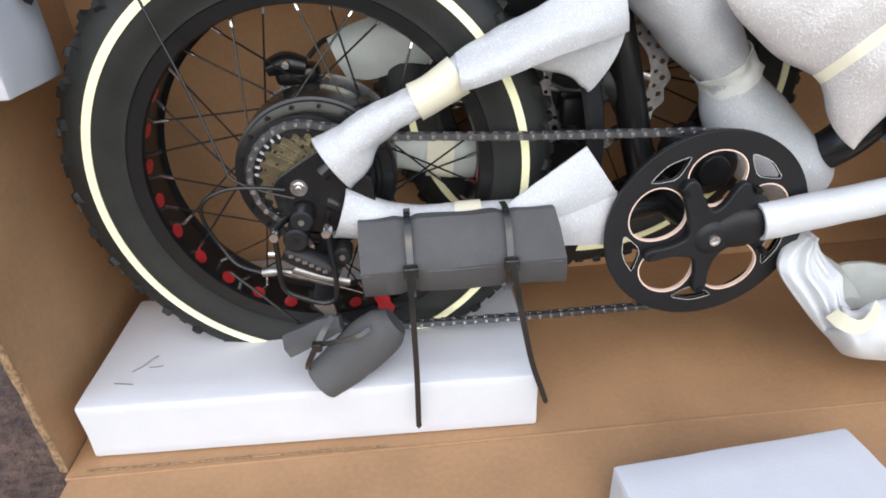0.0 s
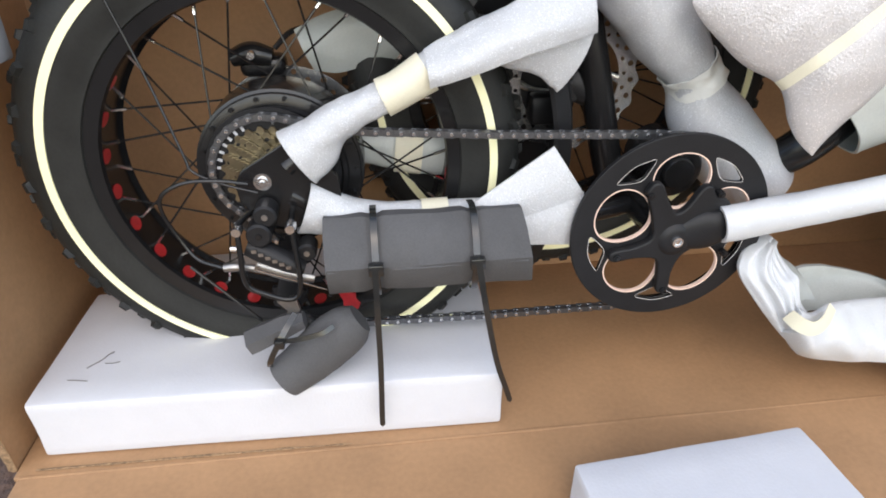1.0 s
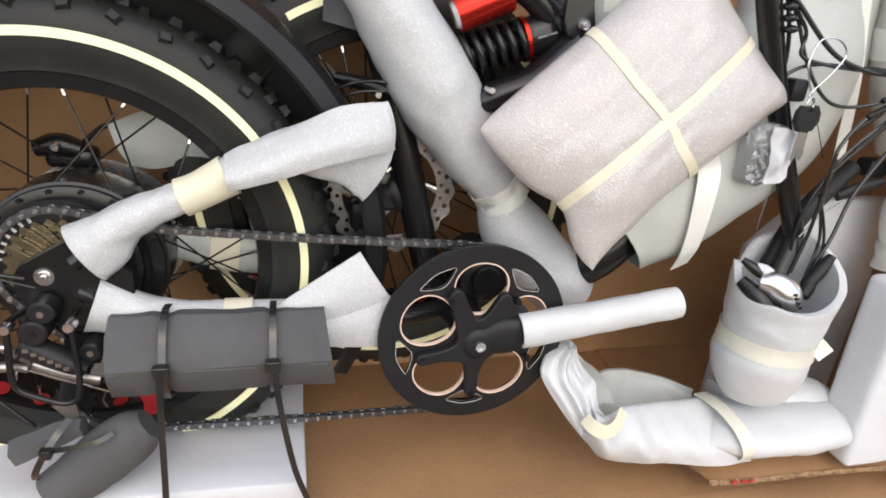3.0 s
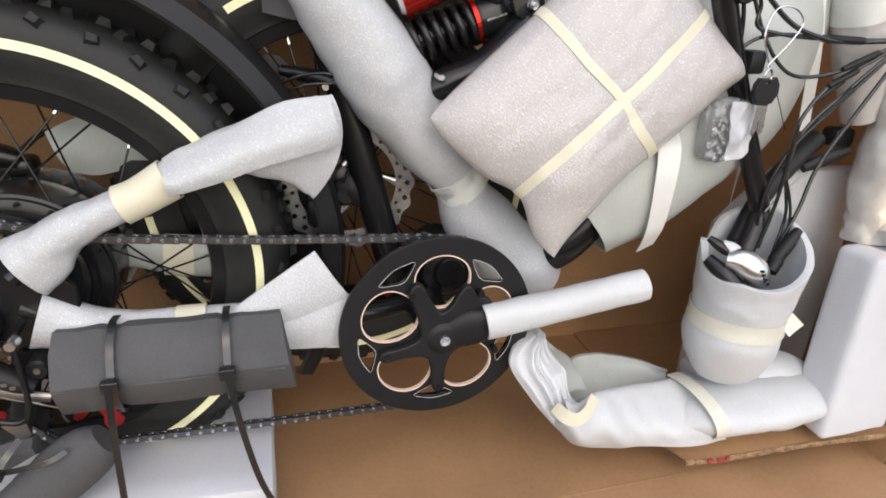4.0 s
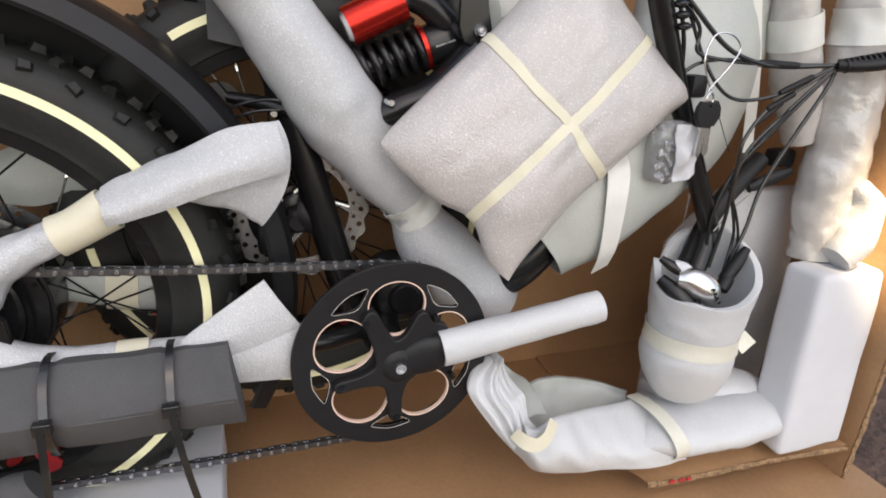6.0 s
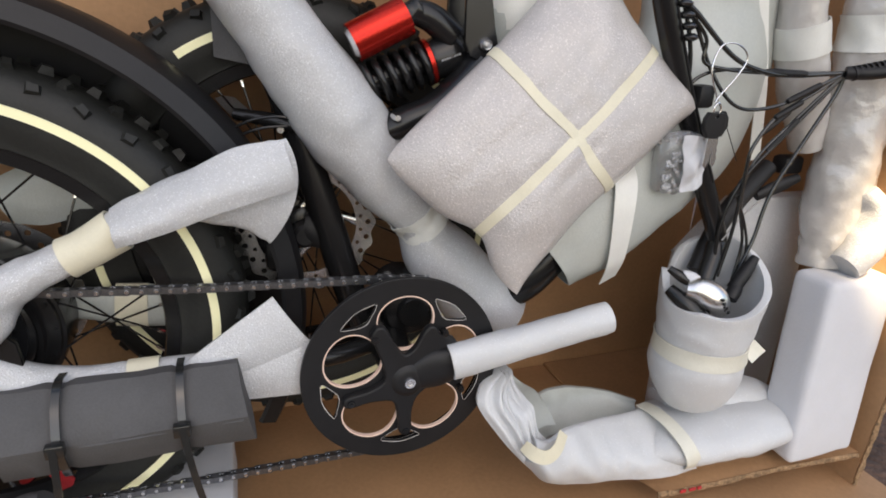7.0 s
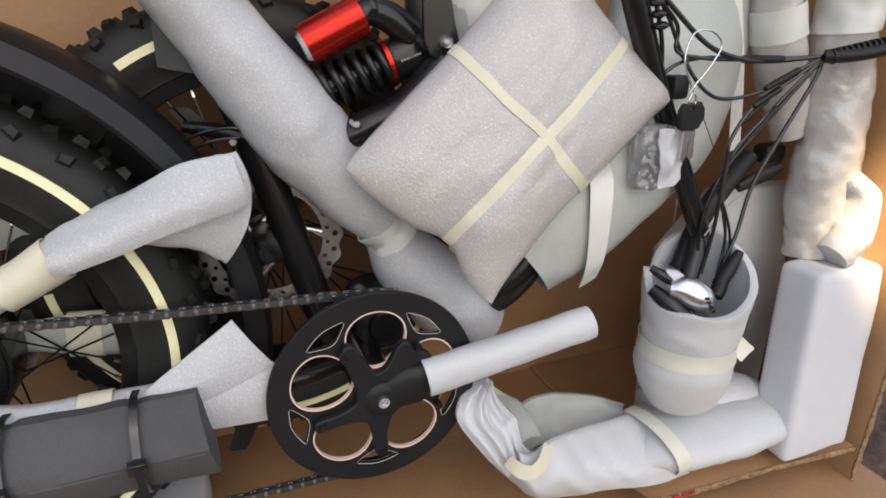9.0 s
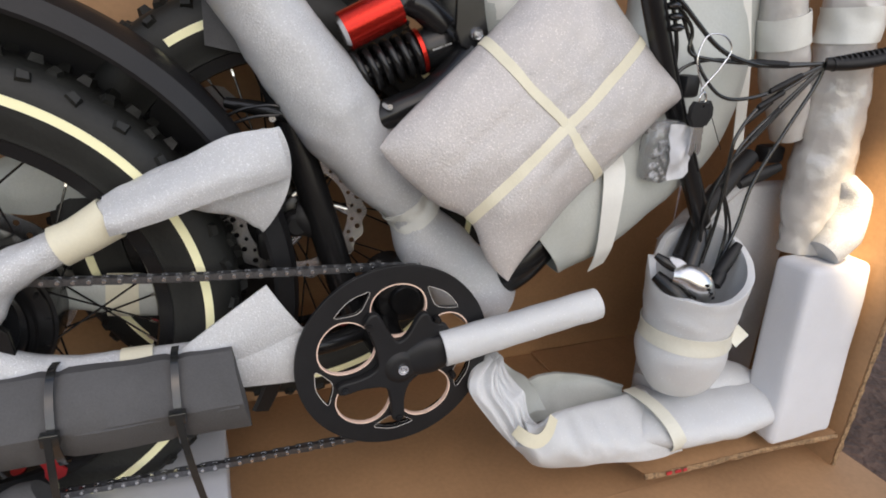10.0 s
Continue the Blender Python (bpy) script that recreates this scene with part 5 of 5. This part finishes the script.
for i in range(44):
    r = random.Random(i)
    c = Vector((0.281 + 0.022 * r.random(), -0.126 - 0.003 * r.random(), 0.412 + 0.044 * r.random()))
    bm = bmesh.new()
    bmesh.ops.create_icosphere(bm, subdivisions=2, radius=0.0030, matrix=Matrix.Translation(c) @ Matrix.Diagonal((1, 0.6, 1, 1)))
    piece("bubble", bm, BUBBLE, bag)
piece("tissue", sheet([(0.296, -0.131, 0.474), (0.310, -0.133, 0.474), (0.324, -0.131, 0.470)], [(0.302, -0.131, 0.412), (0.316, -0.134, 0.414), (0.330, -0.131, 0.420)], thick=0.001, m=18, bulge=0.003, crease=0.006, freq=60, seed=5), STYRO, bag, "crumpled white tissue")

keys = thing("key_ring", (0.34, -0.13, 0.45), "two black-headed keys on a wire ring", "keys")
KO = Vector((0.3325, -0.129, 0.0))
wire = piece("wire_ring", tube([(0.333, -0.127, 0.513), (0.321, -0.126, 0.540), (0.330, -0.124, 0.564), (0.350, -0.126, 0.566), (0.364, -0.127, 0.553), (0.354, -0.127, 0.534), (0.336, -0.127, 0.514), (0.331, -0.128, 0.508)], 0.0009, n=6, segs=8), CHROME, keys, "thin steel wire")
piece("wire_tail", tube([(0.334, -0.127, 0.512), (0.358, -0.125, 0.478), (0.382, -0.123, 0.442)], 0.0005, segs=6), BLACK, keys)
for dx, dy, tilt in ((0.004, 0.006, -6), (-0.002, 0.0, 3)):
    K = Matrix.Translation((0.3255 + dx, -0.141 + dy, 0.504)) @ Matrix.Rotation(radians(tilt), 4, "Y")
    key = piece("key", plate([[(-0.0125, -0.012), (-0.009, -0.006), (0.0085, -0.006), (0.0125, -0.013), (0.0125, -0.022), (0.006, -0.031), (-0.006, -0.031), (-0.0125, -0.022)], circle(0, -0.0095, 0.0026, 12)], 0.005, K @ UPRIGHT, 0.0008), BLACK_MATT, keys, "black plastic key head")
    part("blade", plate([[(-0.0042, -0.030), (0.0042, -0.030), (0.0042, -0.040), (0.003, -0.043), (0.0042, -0.047), (0.003, -0.051), (0.0042, -0.055), (0.0025, -0.061), (0.0, -0.064), (-0.0035, -0.060), (-0.0035, -0.044)]], 0.002, K @ UPRIGHT), CHROME, key, "cut steel blade")
    part("head_badge", plate([circle(0.0005, -0.0195, 0.0042, 20)], 0.0058, K @ UPRIGHT), STEEL if dx < 0 else BLACK, key, "round moulded badge")
    part("split_ring", tube([K @ Vector((0.0045 * math.cos(a / 10 * 2 * math.pi), 0, -0.003 + 0.0075 * math.sin(a / 10 * 2 * math.pi))) for a in range(11)], 0.0008, n=2, segs=8), CHROME, key)

# ---- wiring loom ----
loom = thing("cable_loom", (0.45, -0.12, 0.5), "bundle of black electric cables with plug connectors", "cables")


def cable(pts, r=0.0027, name="cable", mat=None, n=7):
    return piece(name, tube(pts, r * (0.78 if name == "cable" else 1.0), n=n, segs=10), mat or ZIP, loom)


J = (0.500, -0.135, 0.540)
sheath = cable([J, (0.520, -0.150, 0.541), (0.550, -0.162, 0.547), (0.590, -0.170, 0.560)], 0.0072, "spiral_sheath", BLACK_MATT)
for i in range(16):
    t = i / 15
    c = Vector((0.506, -0.140, 0.540)).lerp(Vector((0.588, -0.1695, 0.5595)), t)
    d = Vector((0.082, -0.03, 0.02)).normalized()
    part("sheath_rib", tube([c - d * 0.0012, c + d * 0.0012], 0.0084, n=1, segs=12), BLACK_MATT, sheath)
cable([(0.268, -0.11, 0.64), (0.280, -0.116, 0.608), (0.299, -0.118, 0.593), (0.346, -0.122, 0.556), (0.385, -0.124, 0.541), (0.43, -0.126, 0.536), J], 0.0034)
cable([(0.272, -0.108, 0.64), (0.284, -0.114, 0.604), (0.315, -0.116, 0.572), (0.318, -0.116, 0.548), (0.345, -0.12, 0.541), (0.40, -0.122, 0.538), J], 0.0026)
cable([(0.276, -0.104, 0.63), (0.292, -0.110, 0.590), (0.305, -0.110, 0.55), (0.308, -0.108, 0.505), (0.302, -0.104, 0.480)], 0.0030)
cable([(0.286, -0.110, 0.605), (0.306, -0.112, 0.580), (0.325, -0.116, 0.545), (0.346, -0.122, 0.516), (0.369, -0.124, 0.5015), (0.399, -0.124, 0.4995), (0.434, -0.126, 0.507), (0.47, -0.132, 0.526), J], 0.0027)
cable([(0.300, -0.106, 0.505), (0.318, -0.110, 0.531), (0.350, -0.116, 0.5405), (0.40, -0.120, 0.5385)], 0.0026)
cable([(0.388, -0.124, 0.300), (0.397, -0.124, 0.36), (0.398, -0.124, 0.43), (0.401, -0.124, 0.458), (0.425, -0.126, 0.492), (0.47, -0.131, 0.520), J], 0.0028)
cable([(0.384, -0.121, 0.30), (0.383, -0.118, 0.36), (0.399, -0.120, 0.417), (0.443, -0.126, 0.471), (0.485, -0.132, 0.520), J], 0.0028, mat=BLACK)
cable([(0.412, -0.128, 0.30), (0.430, -0.126, 0.345), (0.443, -0.124, 0.40), (0.470, -0.128, 0.46), (0.495, -0.133, 0.515), J], 0.0030)
cable([(0.410, -0.126, 0.29), (0.418, -0.122, 0.34), (0.405, -0.12, 0.39), (0.412, -0.12, 0.44), (0.455, -0.126, 0.49), J], 0.0024)
cable([(0.396, -0.12, 0.40), (0.415, -0.122, 0.365), (0.425, -0.124, 0.33), (0.415, -0.13, 0.29)], 0.0022)
cable([(0.388, -0.12, 0.345), (0.41, -0.12, 0.372), (0.435, -0.12, 0.392)], 0.0012, mat=STEEL)
for p0, p1, r in (((0.432, -0.128, 0.508), (0.470, -0.133, 0.527), 0.0034), ((0.42, -0.127, 0.490), (0.452, -0.130, 0.508), 0.0034), ((0.410, -0.1235, 0.4725), (0.440, -0.127, 0.497), 0.0031), ((0.40, -0.1215, 0.5385), (0.450, -0.127, 0.5375), 0.0042), ((0.425, -0.122, 0.452), (0.455, -0.127, 0.488), 0.0031)):
    a, b = Vector(p0), Vector(p1)
    d = (b - a).normalized()
    con = piece("connector", tube([a, a + d * 0.004, b - d * 0.004, b], [r * 0.6, r, r, r * 0.7], n=3, segs=12), BLACK_MATT, loom, "black cable connector")
    for i in range(4):
        c = a + d * (0.008 + 0.003 * i)
        part("grip_ring", tube([c, c + d * 0.0014], r * 1.1, n=1, segs=12), BLACK_MATT, con)
for a, b in (((0.398, -0.142, 0.290), (0.427, -0.138, 0.327)), ((0.390, -0.148, 0.280), (0.408, -0.140, 0.300))):
    piece("connector", tube([a, Vector(a).lerp(Vector(b), 0.5), b], [0.008, 0.0085, 0.005], n=4, segs=12), BLACK_MATT, loom)
for i in range(4):
    c = Vector((0.282, -0.116, 0.603)) + Vector((0.004, -0.0005, -0.0105)) * i
    piece("moulded_joint", tube([c + Vector((0, 0, 0.004)), c, c - Vector((0, 0, 0.004))], [0.004, 0.0085, 0.004], n=3, segs=12), ZIP, loom)

# ---- torn bottom flap with red marks ----
torn = piece("torn_flap", sheet([(0.300, -0.130, 0.030), (0.40, -0.10, 0.046), (0.50, -0.08, 0.052), (0.605, -0.08, 0.056)], [(0.318, -0.172, 0.030), (0.40, -0.181, 0.036), (0.50, -0.193, 0.046), (0.612, -0.208, 0.052)], thick=0.002, crease=0.0), CARD, carton, "loose inner flap with a torn edge")
for v in torn.data.vertices:
    v.co.z += 0.0014 * noise.noise(v.co * 40)
bm = tube([(0.316, -0.1725, 0.026), (0.36, -0.178, 0.029), (0.40, -0.1825, 0.032), (0.45, -0.188, 0.037), (0.50, -0.195, 0.042), (0.56, -0.203, 0.046), (0.612, -0.2095, 0.048)], [(0.0045, 0.0016)] * 7, n=10, segs=8, crease=0.002, freq=60, seed=50)
piece("torn_edge", bm, CARD_EDGE, carton, "torn corrugated edge")
for x, l in ((0.349, 0.009), (0.362, 0.010), (0.372, 0.006)):
    q = Vector((x, -0.1795 - (x - 0.349) * 0.12, 0.0305 + (x - 0.349) * 0.08))
    piece("red_mark", block(q - Vector((l / 2, 0.0012, 0.0022)), q + Vector((l / 2, 0.0012, 0.0022)), 0.0006, 1), RED, carton, "red printed mark")
# raw edges of the walls
bm = tube([(-0.7265, -0.1515, 0.0), (-0.7265, -0.1515, 0.10), (-0.7265, -0.1515, 0.25), (-0.7265, -0.1515, 0.60), (-0.7265, -0.1515, 0.82)], [(0.0042, 0.0018)] * 5, n=14, segs=8, crease=0.0015, freq=50, seed=51)
piece("torn_edge", bm, CARD_EDGE, carton)
bm = tube([(0.6185, -0.2135, 0.0), (0.6237, -0.2135, 0.10), (0.6342, -0.2135, 0.30), (0.650, -0.2135, 0.6), (0.6615, -0.2135, 0.82)], [(0.0042, 0.0018)] * 5, n=14, segs=8, crease=0.0025, freq=60, seed=52)
piece("torn_edge", bm, CARD_EDGE, carton)
piece("fold_edge", tube([(-0.70, -0.1555, 0.001), (-0.45, -0.1585, 0.0015), (-0.36, -0.160, 0.001)], [(0.0009, 0.0013), (0.0010, 0.0014), (0.0006, 0.0009)], n=14, segs=8, crease=0.001, freq=50, seed=53), CARD_EDGE, carton)
# dark threads on the foam
for pts in ([(-0.652, -0.085, 0.0790), (-0.640, -0.074, 0.0795), (-0.633, -0.066, 0.0815), (-0.630, -0.060, 0.0795)], [(-0.634, -0.079, 0.0790), (-0.625, -0.080, 0.0792), (-0.618, -0.078, 0.0790)], [(-0.665, -0.103, 0.0790), (-0.655, -0.105, 0.0795), (-0.643, -0.107, 0.0790)]):
    th = thing("thread", pts[0], "short dark thread lying on the foam block", "thread", "threads on the foam")
    piece("fibre", tube(pts, 0.00045, segs=6), STEEL, th)
for i in range(5):
    r = random.Random(90 + i)
    q = Vector((0.56 + 0.06 * r.random(), -0.165 + 0.03 * r.random(), 0.2935))
    crumb = thing("crumb", q, "dark cardboard crumb on top of the foam post", "debris", "crumbs on the foam post")
    piece("crumb_body", block(q - Vector((0.004, 0.001, 0.0008)), q + Vector((0.004, 0.001, 0.0008)), 0.0004, 1), CARD_EDGE, crumb)
